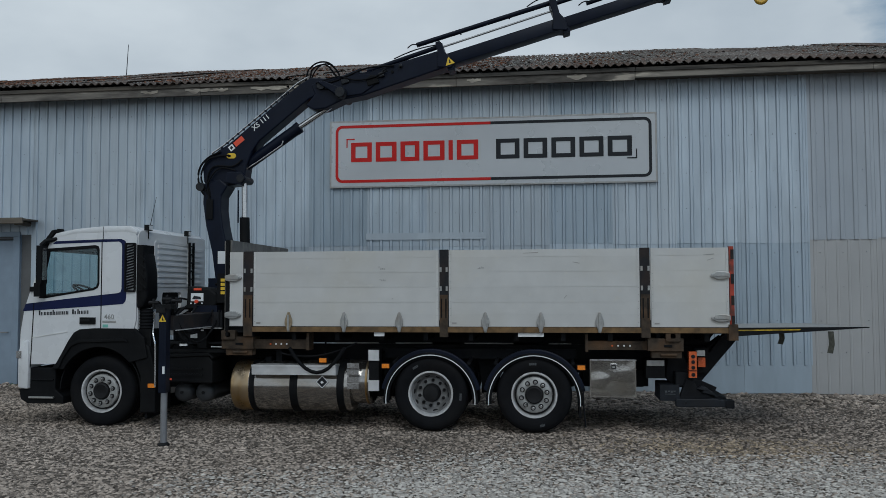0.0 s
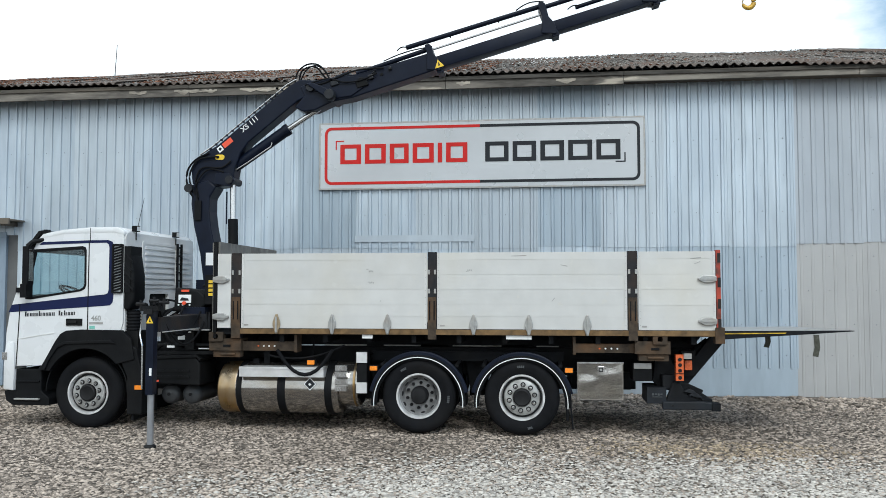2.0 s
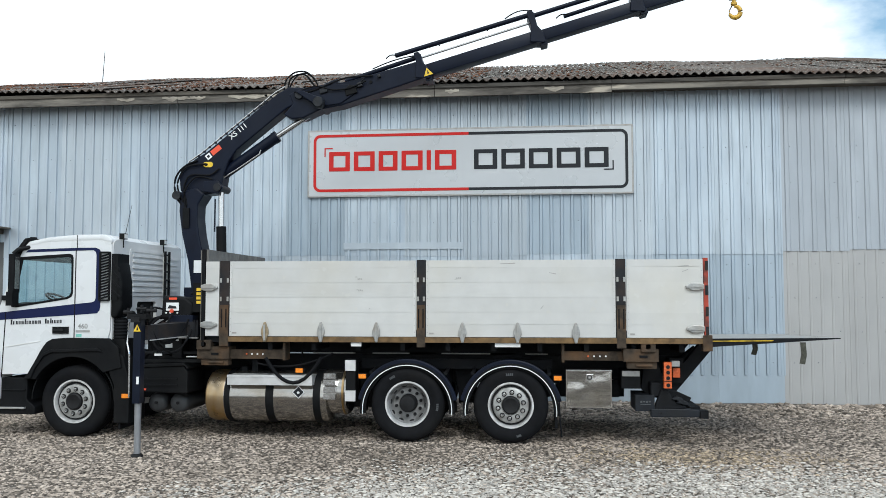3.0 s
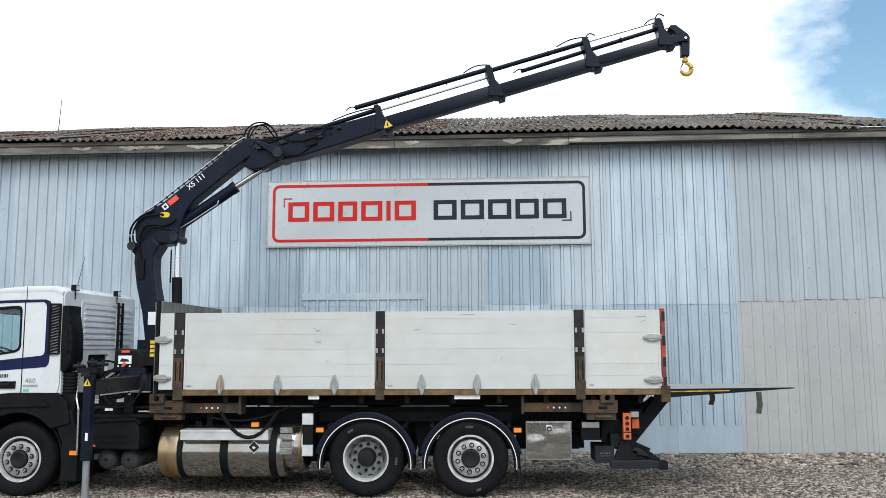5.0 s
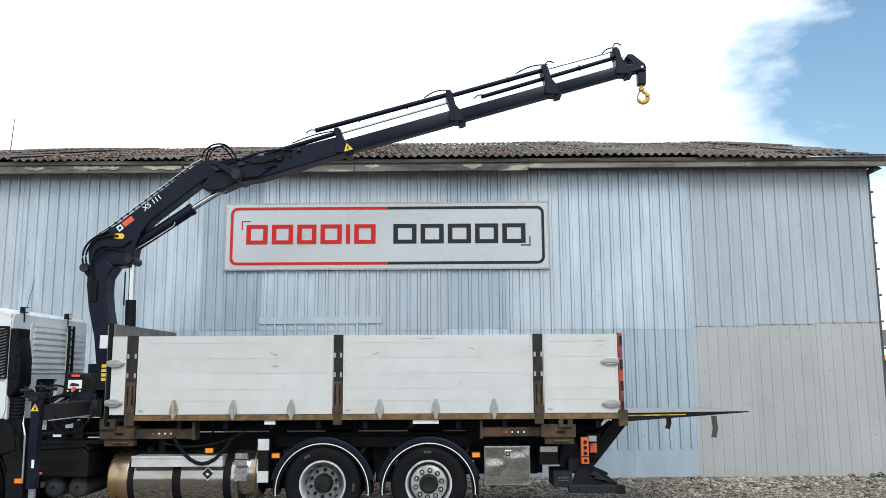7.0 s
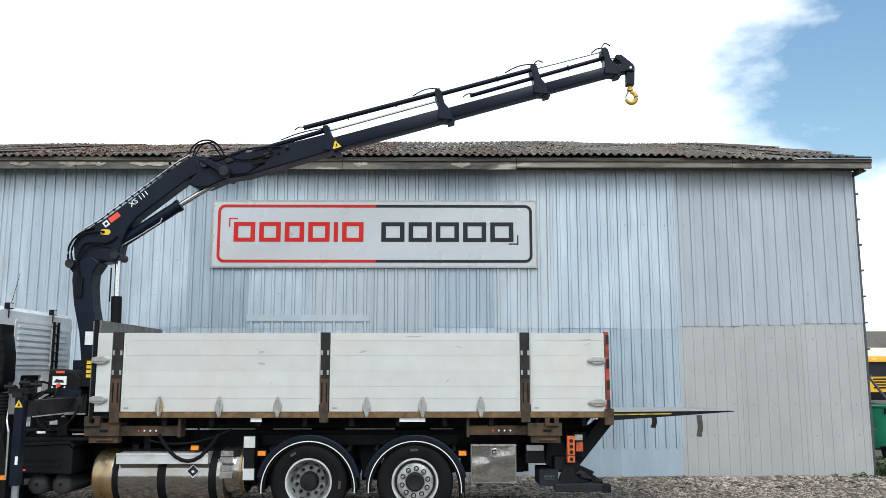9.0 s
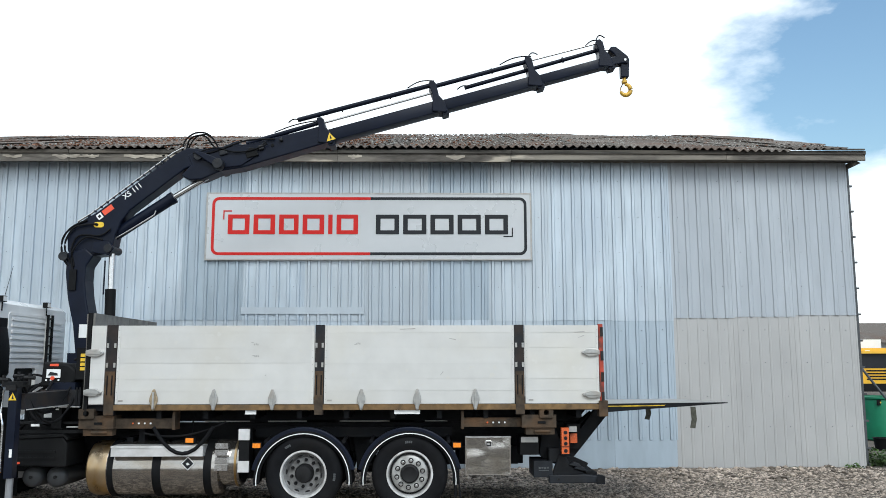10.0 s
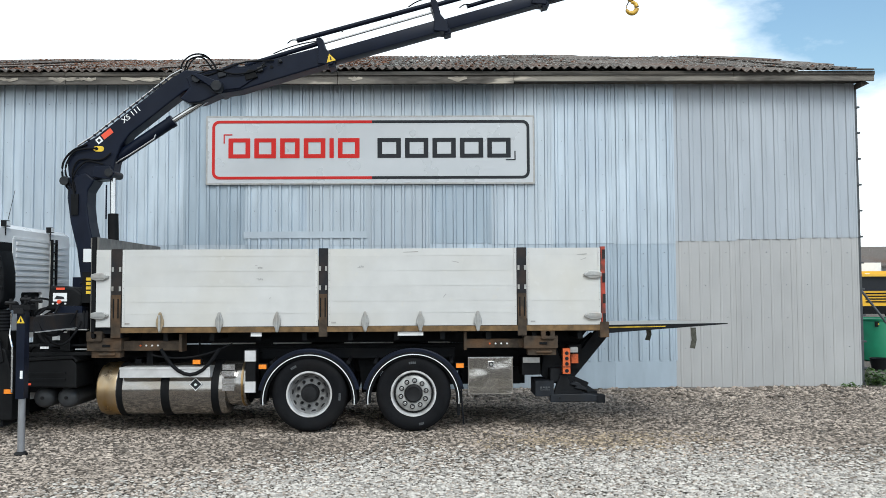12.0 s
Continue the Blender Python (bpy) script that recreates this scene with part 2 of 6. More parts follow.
DOORM = mat("blue_grey_door", (0.25, 0.31, 0.38), 0.5, 0.2, 0.08, 4, 0.06, 30, (0.2, 0.25, 0.3), 0.5, 1.5)
SEATM = mat("dark_cab_trim", (0.05, 0.052, 0.055), 0.8, 0, 0.2, 20)

GLASS = bpy.data.materials.new("window_glass")
GLASS.use_nodes = True
_g = GLASS.node_tree.nodes["Principled BSDF"]
_g.inputs["Base Color"].default_value = (0.72, 0.86, 0.88, 1)
_g.inputs["Transmission Weight"].default_value, _g.inputs["Roughness"].default_value, _g.inputs["IOR"].default_value = 1.0, 0.0, 1.45

# ---- mesh helpers ----
N = bmesh.new
PLACE = {}


def part(name, bm, material, parent=None, label="", smooth=False, kind="", category="", group=""):
    """Link a bmesh, given in world metres, as one mesh under its thing or part."""
    bmesh.ops.recalc_face_normals(bm, faces=bm.faces[:])
    co = [v.co for v in bm.verts]
    lo = Vector((min(c.x for c in co), min(c.y for c in co), min(c.z for c in co)))
    hi = Vector((max(c.x for c in co), max(c.y for c in co), max(c.z for c in co)))
    mid = Vector(((lo.x + hi.x) / 2, (lo.y + hi.y) / 2, lo.z))
    bmesh.ops.translate(bm, verts=bm.verts[:], vec=-mid)
    me = bpy.data.meshes.new(name)
    bm.to_mesh(me)
    bm.free()
    me.materials.append(material)
    if smooth:
        me.shade_smooth()
        me.set_sharp_from_angle(angle=radians(38))
    ob = new(name, me)
    ob.location = mid - (PLACE[parent.name] if parent else Vector())
    ob.parent = parent
    PLACE[ob.name] = mid
    return tagged(ob, label, category, group, kind)


def thing(name, at, label, category, group="", kind=""):
    ob = new(name)
    ob.location = at
    ob.empty_display_size = 0.2
    PLACE[ob.name] = Vector(at)
    return tagged(ob, label, category, group, kind)


def box(bm, x0, x1, y0, y1, z0, z1, bev=0.0, seg=1):
    vs = [bm.verts.new(p) for p in ((x0, y0, z0), (x1, y0, z0), (x1, y1, z0), (x0, y1, z0), (x0, y0, z1), (x1, y0, z1), (x1, y1, z1), (x0, y1, z1))]
    fs = [bm.faces.new([vs[i] for i in f]) for f in ((3, 2, 1, 0), (4, 5, 6, 7), (0, 1, 5, 4), (1, 2, 6, 5), (2, 3, 7, 6), (3, 0, 4, 7))]
    if bev:
        es = list({e for f in fs for e in f.edges})
        bmesh.ops.bevel(bm, geom=es, offset=bev, segments=seg, affect="EDGES", profile=0.5)
    return bm


def cyl(bm, p0, p1, r0, r1=None, seg=16):
    p0, p1 = Vector(p0), Vector(p1)
    r1 = r0 if r1 is None else r1
    q = (p1 - p0).to_track_quat("Z", "Y")
    rings = []
    for p, r in ((p0, r0), (p1, r1)):
        rings.append([bm.verts.new(p + q @ Vector((r * math.cos(a), r * math.sin(a), 0))) for a in (2 * math.pi * i / seg for i in range(seg))])
    for i in range(seg):
        j = (i + 1) % seg
        bm.faces.new((rings[0][i], rings[0][j], rings[1][j], rings[1][i]))
    bm.faces.new(rings[0][::-1])
    bm.faces.new(rings[1])
    return bm


def lathe(bm, prof, centre, axis=(0, -1, 0), seg=32, closed=False):
    """Turn (radius, height) pairs about an axis through centre."""
    c, q = Vector(centre), Vector(axis).to_track_quat("Z", "X")
    rings = []
    for r, h in prof:
        rings.append([bm.verts.new(c + q @ Vector((r * math.cos(a), r * math.sin(a), h))) for a in (2 * math.pi * i / seg for i in range(seg))])
    pairs = list(zip(rings, rings[1:])) + ([(rings[-1], rings[0])] if closed else [])
    for a, b in pairs:
        for i in range(seg):
            j = (i + 1) % seg
            bm.faces.new((a[i], a[j], b[j], b[i]))
    if not closed:
        bm.faces.new(rings[0][::-1])
        bm.faces.new(rings[-1])
    return bm


def tube(bm, pts, r, seg=8):
    pts = [Vector(p) for p in pts]
    rings = []
    for i, p in enumerate(pts):
        d = (pts[min(i + 1, len(pts) - 1)] - pts[max(i - 1, 0)]).normalized()
        q = d.to_track_quat("Z", "Y" if abs(d.y) < 0.9 else "X")
        rings.append([bm.verts.new(p + q @ Vector((r * math.cos(a), r * math.sin(a), 0))) for a in (2 * math.pi * k / seg for k in range(seg))])
    for a, b in zip(rings, rings[1:]):
        for i in range(seg):
            j = (i + 1) % seg
            bm.faces.new((a[i], a[j], b[j], b[i]))
    bm.faces.new(rings[0][::-1])
    bm.faces.new(rings[-1])
    return bm


def arc(p0, p1, sag, n=10, side=(0, 0, -1)):
    """Points of a hanging or bowed hose from p0 to p1."""
    p0, p1, s = Vector(p0), Vector(p1), Vector(side)
    return [p0.lerp(p1, i / n) + s * sag * 4 * (i / n) * (1 - i / n) for i in range(n + 1)]


def plate(bm, outer, v0, v1, holes=(), axis="y"):
    """A flat plate with holes from (x, z) loops, v0 to v1 thick along y (or from (y, z) loops along x)."""
    edges = []
    for loop in (outer, *holes):
        vs = [bm.verts.new((a, v0, b) if axis == "y" else (v0, a, b)) for a, b in loop]
        edges += [bm.edges.new((vs[i], vs[(i + 1) % len(vs)])) for i in range(len(vs))]
    geo = bmesh.ops.triangle_fill(bm, use_beauty=True, edges=edges)["geom"]
    faces = [f for f in geo if isinstance(f, bmesh.types.BMFace)]
    ext = bmesh.ops.extrude_face_region(bm, geom=faces)["geom"]
    d = (0, v1 - v0, 0) if axis == "y" else (v1 - v0, 0, 0)
    bmesh.ops.translate(bm, verts=[v for v in ext if isinstance(v, bmesh.types.BMVert)], vec=d)
    return bm


def soften(bm, w, seg=2, angle=30):
    es = [e for e in bm.edges if len(e.link_faces) == 2 and e.calc_face_angle(0) > radians(angle)]
    bmesh.ops.bevel(bm, geom=es, offset=w, segments=seg, affect="EDGES", profile=0.5)
    return bm


def rrect(x0, x1, z0, z1, r, n=4):
    pts = []
    for cx, cz, a0 in ((x1 - r, z1 - r, 0), (x0 + r, z1 - r, 90), (x0 + r, z0 + r, 180), (x1 - r, z0 + r, 270)):
        pts += [(cx + r * math.cos(radians(a0 + 90 * i / n)), cz + r * math.sin(radians(a0 + 90 * i / n))) for i in range(n + 1)]
    return pts


# ---- ground ----
def ground_height(x, y):
    z = 0.012 * math.sin(x * 1.7 + y * 0.9) * math.sin(y * 2.1 - x * 0.6) - 0.01
    if 2.9 < y < 5.0 and -16.5 < x < 10.6:
        z += 0.05 * math.sin(math.pi * min(1, (y - 2.9) / 1.4) * 0.5) * (0.75 + 0.25 * math.sin(x * 2.3))
    return z if abs(x) < 20 and abs(y) < 20 else -0.01


def build_ground():
    xs = [-3000, -800, -200, -60, -25] + [-18 + 0.25 * i for i in range(141)] + [25, 60, 200, 800, 3000]
    ys = [-3000, -800, -200, -60, -25] + [-14 + 0.25 * i for i in range(121)] + [25, 60, 200, 800, 3000]
    verts = [(x, y, ground_height(x, y)) for y in ys for x in xs]
    w = len(xs)
    faces = [(j * w + i, j * w + i + 1, (j + 1) * w + i + 1, (j + 1) * w + i) for j in range(len(ys) - 1) for i in range(w - 1)]
    me = bpy.data.meshes.new("ground")
    me.from_pydata(verts, [], faces)
    me.materials.append(GRAVEL)
    me.shade_smooth()
    tagged(new("ground", me), "grey-brown gravel yard with dusty worn patches", "ground", kind="structure")


build_ground()
ICO_V = [(0, 0, -1), (0.72, -0.53, -0.45), (-0.28, -0.85, -0.45), (-0.89, 0, -0.45), (-0.28, 0.85, -0.45), (0.72, 0.53, -0.45),
         (0.28, -0.85, 0.45), (-0.72, -0.53, 0.45), (-0.72, 0.53, 0.45), (0.28, 0.85, 0.45), (0.89, 0, 0.45), (0, 0, 1)]
ICO_F = [(0, 1, 2), (1, 0, 5), (0, 2, 3), (0, 3, 4), (0, 4, 5), (1, 5, 10), (2, 1, 6), (3, 2, 7), (4, 3, 8), (5, 4, 9),
         (1, 10, 6), (2, 6, 7), (3, 7, 8), (4, 8, 9), (5, 9, 10), (6, 10, 11), (7, 6, 11), (8, 7, 11), (9, 8, 11), (10, 9, 11)]


FLAT_V = [(0, 0, 0.8)] + [(math.cos(2 * math.pi * i / 5), math.sin(2 * math.pi * i / 5), 0.1 * (-1) ** i) for i in range(5)] + [(0, 0, -0.8)]
FLAT_F = [(0, 1 + i, 1 + (i + 1) % 5) for i in range(5)] + [(6, 1 + (i + 1) % 5, 1 + i) for i in range(5)]


def lumps(name, pos, size, flat, material, label, seed, category="stones", cheap=False):
    """One object of many small uneven lumps: positions (n, 3), radii (n,)."""
    rng = np.random.default_rng(seed)
    n = len(pos)
    bv, bf = (FLAT_V, FLAT_F) if cheap else (ICO_V, ICO_F)
    base = np.array(bv)[None] * (1 + rng.uniform(-0.28, 0.28, (n, len(bv), 1)))
    base = base * (size[:, None, None] * np.stack([rng.uniform(0.75, 1.4, n), rng.uniform(0.75, 1.4, n), np.full(n, flat)], 1)[:, None, :])
    a = rng.uniform(0, 2 * np.pi, n)
    ca, sa = np.cos(a)[:, None], np.sin(a)[:, None]
    v = np.stack([base[..., 0] * ca - base[..., 1] * sa, base[..., 0] * sa + base[..., 1] * ca, base[..., 2]], -1) + pos[:, None, :]
    f = (np.array(bf)[None] + len(bv) * np.arange(n)[:, None, None]).reshape(-1, 3)
    me = bpy.data.meshes.new(name)
    me.from_pydata(v.reshape(-1, 3).tolist(), [], f.tolist())
    me.materials.append(material)
    return tagged(new(name, me), label, category, kind="stuff")


def scatter(n, x0, x1, y0, y1, r0, r1, seed, near=0.0):
    rng = np.random.default_rng(seed)
    x = rng.uniform(x0, x1, n)
    u = rng.uniform(0, 1, n)
    y = y0 + (y1 - y0) * u ** (1 + near)
    r = r0 + (r1 - r0) * rng.random(n) ** 2.6
    keep = (x > -4.0 - 0.76 * (y + 3.7)) & (x < 6.6 + 0.62 * (y + 3.7))
    x, y, r = x[keep], y[keep], r[keep]
    z = np.array([ground_height(a, b) for a, b in zip(x, y)]) + r * 0.25
    return np.stack([x, y, z], 1), r


p, r = scatter(215000, -9.8, 11.8, -3.7, 4.3, 0.0095, 0.031, 3, near=0.35)
lumps("gravel", p, r, 0.6, STONE, "loose pale grey and brown pebbles over the yard", 4, cheap=True)
p, r = scatter(80000, -2.5, 12.0, -3.7, -0.3, 0.01, 0.028, 13, near=0.6)
chance = np.array([min(1, max(0, (a + 1.5 + 2.5 * noise.noise((a * 0.5, b * 0.5, 3.0))) / 4.5)) * min(1, max(0.0, (-0.7 - b + 1.1 * noise.noise((a * 0.7, b * 0.9, 8.0))) / 1.6)) for a, b, c in p])
keep = np.random.default_rng(15).random(len(p)) < chance
p, r = p[keep], r[keep]
lumps("pale_chippings", p + np.array([0, 0, 0.008]), r, 0.6, CHIP, "whitish limestone chippings spread over the gravel", 14, cheap=True)
p, r = scatter(2600, -9.0, 12.0, 2.9, 4.4, 0.02, 0.06, 5)
lumps("wall_foot_stones", p, r, 0.65, STONE, "larger rounded stones heaped along the wall foot", 6)
rng0 = np.random.default_rng(9)
gx, gy = rng0.normal(3.9, 0.75, 1100), rng0.normal(-0.6, 0.34, 1100)
gr = rng0.uniform(0.009, 0.026, 1100)
gz = np.array([ground_height(a, b) for a, b in zip(gx, gy)]) + gr * 0.3
lumps("sandy_patch", np.stack([gx, gy, gz], 1), gr, 0.6, SAND, "ochre sandy gravel spilled in a patch", 10)

# ---- the metal-clad shed ----
WALL_Y, EAVE_Z, LEFT_X, RIGHT_X = 4.47, 5.75, -17.0, 9.8
COL_W = 1.135


def col_x(k):
    return 0.71 + COL_W * k


north = N()
for a in ((LEFT_X, -10.2, 0.0, 5.65), (-10.2, -8.62, 2.9, 5.65), (-8.62, RIGHT_X, 0.0, 5.65)):
    box(north, a[0], a[1], WALL_Y + 0.03, WALL_Y + 0.2, a[2] - 0.05 if a[2] == 0 else a[2], a[3])
wall = part("wall_north", north, PLASTER, label="long shed wall clad in ribbed metal sheets", kind="structure", category="wall")
for nm, b in (("wall_east", (RIGHT_X - 0.2, RIGHT_X, WALL_Y + 0.21, 21.1, -0.05, 5.65)), ("wall_west", (LEFT_X, LEFT_X + 0.2, WALL_Y + 0.21, 21.1, -0.05, 5.65)),
              ("wall_south", (LEFT_X, RIGHT_X, 21.1, 21.3, -0.05, 5.65))):
    part(nm, box(N(), *b), ZINC_PALE, label="plain metal-clad shed wall", kind="structure", category="wall")
for nm, x in (("gable_east", RIGHT_X - 0.2), ("gable_west", LEFT_X)):
    part(nm, plate(N(), [(4.7, 5.66), (21.0, 5.66), (12.8, 8.3)], x, x + 0.2, axis="x"), ZINC_PALE, label="metal-clad gable of the shed", kind="structure", category="wall")


def ribbed_sheet(z0, z1, ribs=6, rib_w=0.026, rib_h=0.022, plain_to=None, lap=0.005):
    """One profiled sheet, its left edge at x = 0, ribs standing towards -y."""
    bm = N()
    step = COL_W / ribs
    prof = [(0.0, 0.0)]
    for i in range(ribs):
        c = step * (i + 0.5)
        prof += [(c - rib_w - 0.011, 0), (c - rib_w - 0.004, lap), (c - rib_w, 0), (c - rib_w * 0.75, -rib_h), (c + rib_w * 0.75, -rib_h), (c + rib_w, 0), (c + rib_w + 0.004, lap), (c + rib_w + 0.011, 0)]
    prof += [(COL_W - 0.014, 0.0), (COL_W - 0.008, -0.007), (COL_W + 0.02, -0.007)]
    lo = plain_to if plain_to else z0
    cols = []
    for x, y in prof:
        cols.append([bm.verts.new((x, y, lo)), bm.verts.new((x, y, z1)), bm.verts.new((x, y + 0.004, lo)), bm.verts.new((x, y + 0.004, z1))])
    for a, b in zip(cols, cols[1:]):
        bm.faces.new((a[0], b[0], b[1], a[1]))
        bm.faces.new((a[2], a[3], b[3], b[2]))
        bm.faces.new((a[0], a[2], b[2], b[0]))
        bm.faces.new((a[1], b[1], b[3], a[3]))
    if plain_to:
        box(bm, 0.002, COL_W - 0.002, -0.004, 0.004, z0, plain_to + 0.004)
    return bm


SHEETS = {}


def sheet_mesh(key, bm, material):
    me = bpy.data.meshes.new("sheet")
    bmesh.ops.recalc_face_normals(bm, faces=bm.faces[:])
    bm.to_mesh(me)
    bm.free()
    me.materials.append(material)
    SHEETS[key] = me


sheet_mesh("up", ribbed_sheet(2.68, 5.68), ZINC)
sheet_mesh("up_blue", ribbed_sheet(2.68, 5.68), ZINC_BLUE)
sheet_mesh("up_pale", ribbed_sheet(2.7, 5.68, 5, 0.04, 0.016, lap=0.003), ZINC_DULL)
sheet_mesh("up_light", ribbed_sheet(2.68, 5.68), ZINC_PALE)
sheet_mesh("low", ribbed_sheet(0.015, 2.72, 6, plain_to=0.52), ZINC)
sheet_mesh("low_blue", ribbed_sheet(0.015, 2.72, 6, plain_to=0.52), ZINC_BLUE)
sheet_mesh("low_pale", ribbed_sheet(0.015, 2.72, 6, plain_to=0.52), ZINC_PALE)
sheet_mesh("patch", ribbed_sheet(-0.07, 2.76, 6, 0.02, 0.0065, lap=0.001), BEIGE)
sheet_mesh("door_head", ribbed_sheet(3.0, 5.68), ZINC)
LOOKS = {-3: "up_blue", 1: "up_blue", -7: "up_light", -1: "up_light", 0: "up_light", 5: "up_pale", 6: "up_pale", 7: "up_pale", 3: "up", 2: "up_light", 4: "up"}
rs = random.Random(5)
for k in range(-15, 8):
    over_door = k in (-9, -10)
    for row in ("up", "low"):
        if row == "low" and over_door:
            continue
        key = "door_head" if over_door else LOOKS.get(k, "up") if row == "up" else "patch" if k >= 5 else ("low_blue" if k in (3, 4) else "low_pale" if k % 3 == 0 else "low")
        ob = new("sheet", SHEETS[key])
        ob.parent = wall
        lift = {5: 0.02, 6: 0.045, 7: 0.07}.get(k, rs.uniform(-0.015, 0.015))
        ob.location = Vector((col_x(k), WALL_Y - (0.012 if row == "up" else 0.004) - 0.003 * (k % 2), lift if row == "up" or k >= 5 else 0)) - PLACE[wall.name]
        if key == "patch":
            ob.location.z = lift - PLACE[wall.name].z

part("lap_strip", box(N(), -1.56, 0.7, WALL_Y - 0.044, WALL_Y - 0.041, 2.8, 2.925), ZINC_PALE, wall, "pale flat strip over the sheet joint")
# screw heads in rows along the cladding
sc = N()
for zrow in (0.75, 1.3, 1.9, 2.5, 3.3, 3.95, 4.6, 5.3):
    for k in range(-14, 8):
        for i in range(3):
            x = col_x(k) + COL_W * (i * 2 + 1) / 6 + rs.uniform(-0.02, 0.02)
            if x < -8.5 and zrow < 3.0:
                continue
            cyl(sc, (x, WALL_Y - 0.026, zrow + rs.uniform(-0.02, 0.02)), (x, WALL_Y - 0.008, zrow), 0.005, 0.006, 6)
part("screw_heads", sc, SCREW, wall, kind="stuff")

# side door under a timber canopy
door = part("door_1", box(N(), -10.15, -8.66, WALL_Y + 0.02, WALL_Y + 0.08, 0.02, 2.88, 0.01), DOORM, label="flat blue-grey metal door in the shed wall", kind="structure", category="door")
fr = N()
for b in ((-8.74, -8.6, 0.0, 2.95), (-10.24, -10.1, 0.0, 2.95)):
    box(fr, b[0], b[1], WALL_Y - 0.04, WALL_Y + 0.05, b[2], b[3], 0.006)
box(fr, -10.24, -8.6, WALL_Y - 0.04, WALL_Y + 0.05, 2.95, 3.05, 0.006)
part("door_frame", fr, DOORM, door)
part("door_handle", cyl(cyl(N(), (-8.85, WALL_Y - 0.03, 1.05), (-8.85, WALL_Y + 0.02, 1.05), 0.012), (-8.98, WALL_Y - 0.03, 1.05), (-8.85, WALL_Y - 0.03, 1.05), 0.011), GALV, door)
can = thing("door_canopy", (-9.3, 4.2, 3.2), "dark weathered timber canopy board above the side door", "canopy")
part("board", box(N(), -10.7, -8.22, 3.98, 4.44, 3.24, 3.275, 0.004), OLD_WOOD, can)
part("front_board", box(N(), -10.7, -8.22, 3.93, 3.98, 3.17, 3.285, 0.004), OLD_WOOD, can)
for x in (-10.5, -8.4):
    part("bracket", box(N(), x - 0.03, x + 0.03, 4.0, 4.44, 3.15, 3.238, 0.004), OLD_WOOD, can)

# roof: deck slab, fascia boards, corrugated fibre-cement sheets
R0, R1 = Vector((0, 4.0, 5.82)), Vector((0, 12.8, 8.56))
SLOPE = math.atan2(R1.z - R0.z, R1.y - R0.y)
rf = N()
plate(rf, [(4.1, 5.7), (12.8, 8.25), (21.5, 5.7), (21.5, 5.68), (12.8, 8.21), (4.1, 5.68)], LEFT_X - 0.2, RIGHT_X + 0.15, axis="x")
roof = part("roof", rf, OLD_WOOD, label="low-pitched roof of mossy corrugated sheets", kind="structure", category="roof")


def wavy_sheet():
    bm = N()
    pitch, waves, length, amp = 0.15, 7, 1.74, 0.024
    n = waves * 6
    rows = []
    for s in (0.0, length):
        for off in (0.0, -0.008):
            rows.append([bm.verts.new((pitch * i / 6, s, amp * math.cos(2 * math.pi * i / 6) + off)) for i in range(n + 1)])
    a, b, c, d = rows
    for i in range(n):
        bm.faces.new((a[i], a[i + 1], c[i + 1], c[i]))
        bm.faces.new((b[i], d[i], d[i + 1], b[i + 1]))
        bm.faces.new((a[i], b[i], b[i + 1], a[i + 1]))
        bm.faces.new((c[i], c[i + 1], d[i + 1], d[i]))
    me = bpy.data.meshes.new("roof_sheet")
    bm.to_mesh(me)
    bm.free()
    me.materials.append(ROOFING)
    me.shade_smooth()
    me.set_sharp_from_angle(angle=radians(60))
    return me


wavy = wavy_sheet()


def sag(x):
    return 0.025 * math.sin(x * 0.55) + 0.018 * math.sin(x * 1.4 + 1)


def settle(x, s):
    """How far the old roof has sunk towards its west end, s metres up the slope."""
    return -0.1 * s / 9.1 * min(1.2, max(0.0, (3.0 - x) / 9))


for j in range(6):
    for i in range(26):
        x = LEFT_X - (0.66, 0.35, 0.14)[min(j, 2)] + 1.05 * i
        s = 1.53 * j
        ob = new("roof_sheet", wavy)
        ob.parent = roof
        at = Vector((x, 4.0 + s * math.cos(SLOPE), 5.83 + s * math.sin(SLOPE) + 0.006 * (j % 2) + sag(x) + settle(x, s) + rs.uniform(-0.012, 0.012)))
        ob.location = at - PLACE[roof.name]
        ob.rotation_euler = (SLOPE - 0.006 + settle(x, 1.0) + rs.uniform(-0.004, 0.004), rs.uniform(-0.006, 0.006), rs.uniform(-0.006, 0.006))
        ob.location.y += rs.uniform(-0.03, 0.02)
back = N()
plate(back, [(12.75, 8.42), (21.7, 5.83), (21.7, 5.8), (12.75, 8.38)], LEFT_X - 0.25, RIGHT_X + 0.3, axis="x")
part("rear_slope", back, ROOFING, roof)
rp = np.random.default_rng(21)
n = 9000
mx = rp.uniform(LEFT_X, RIGHT_X - 0.25, n)
ms = 9.1 * rp.random(n)
keep = rp.random(n) < np.where(mx < 1.0, 1.0, 0.16)
mx, ms = mx[keep], ms[keep]
mpos = np.stack([mx, 4.0 + ms * math.cos(SLOPE), 5.85 + ms * math.sin(SLOPE) + np.array([sag(v) + settle(v, w) for v, w in zip(mx, ms)])], 1)
lumps("roof_moss", mpos, rp.uniform(0.012, 0.036, len(mx)), 0.5, MOSS, "brown dry moss cushions on the roof sheets", 22, "moss")
n = 6500
mx = rp.uniform(-9, RIGHT_X - 0.25, n)
ms = 9.1 * rp.random(n)
mpos = np.stack([mx, 4.0 + ms * math.cos(SLOPE), 5.855 + ms * math.sin(SLOPE) + np.array([sag(v) + settle(v, w) for v, w in zip(mx, ms)])], 1)
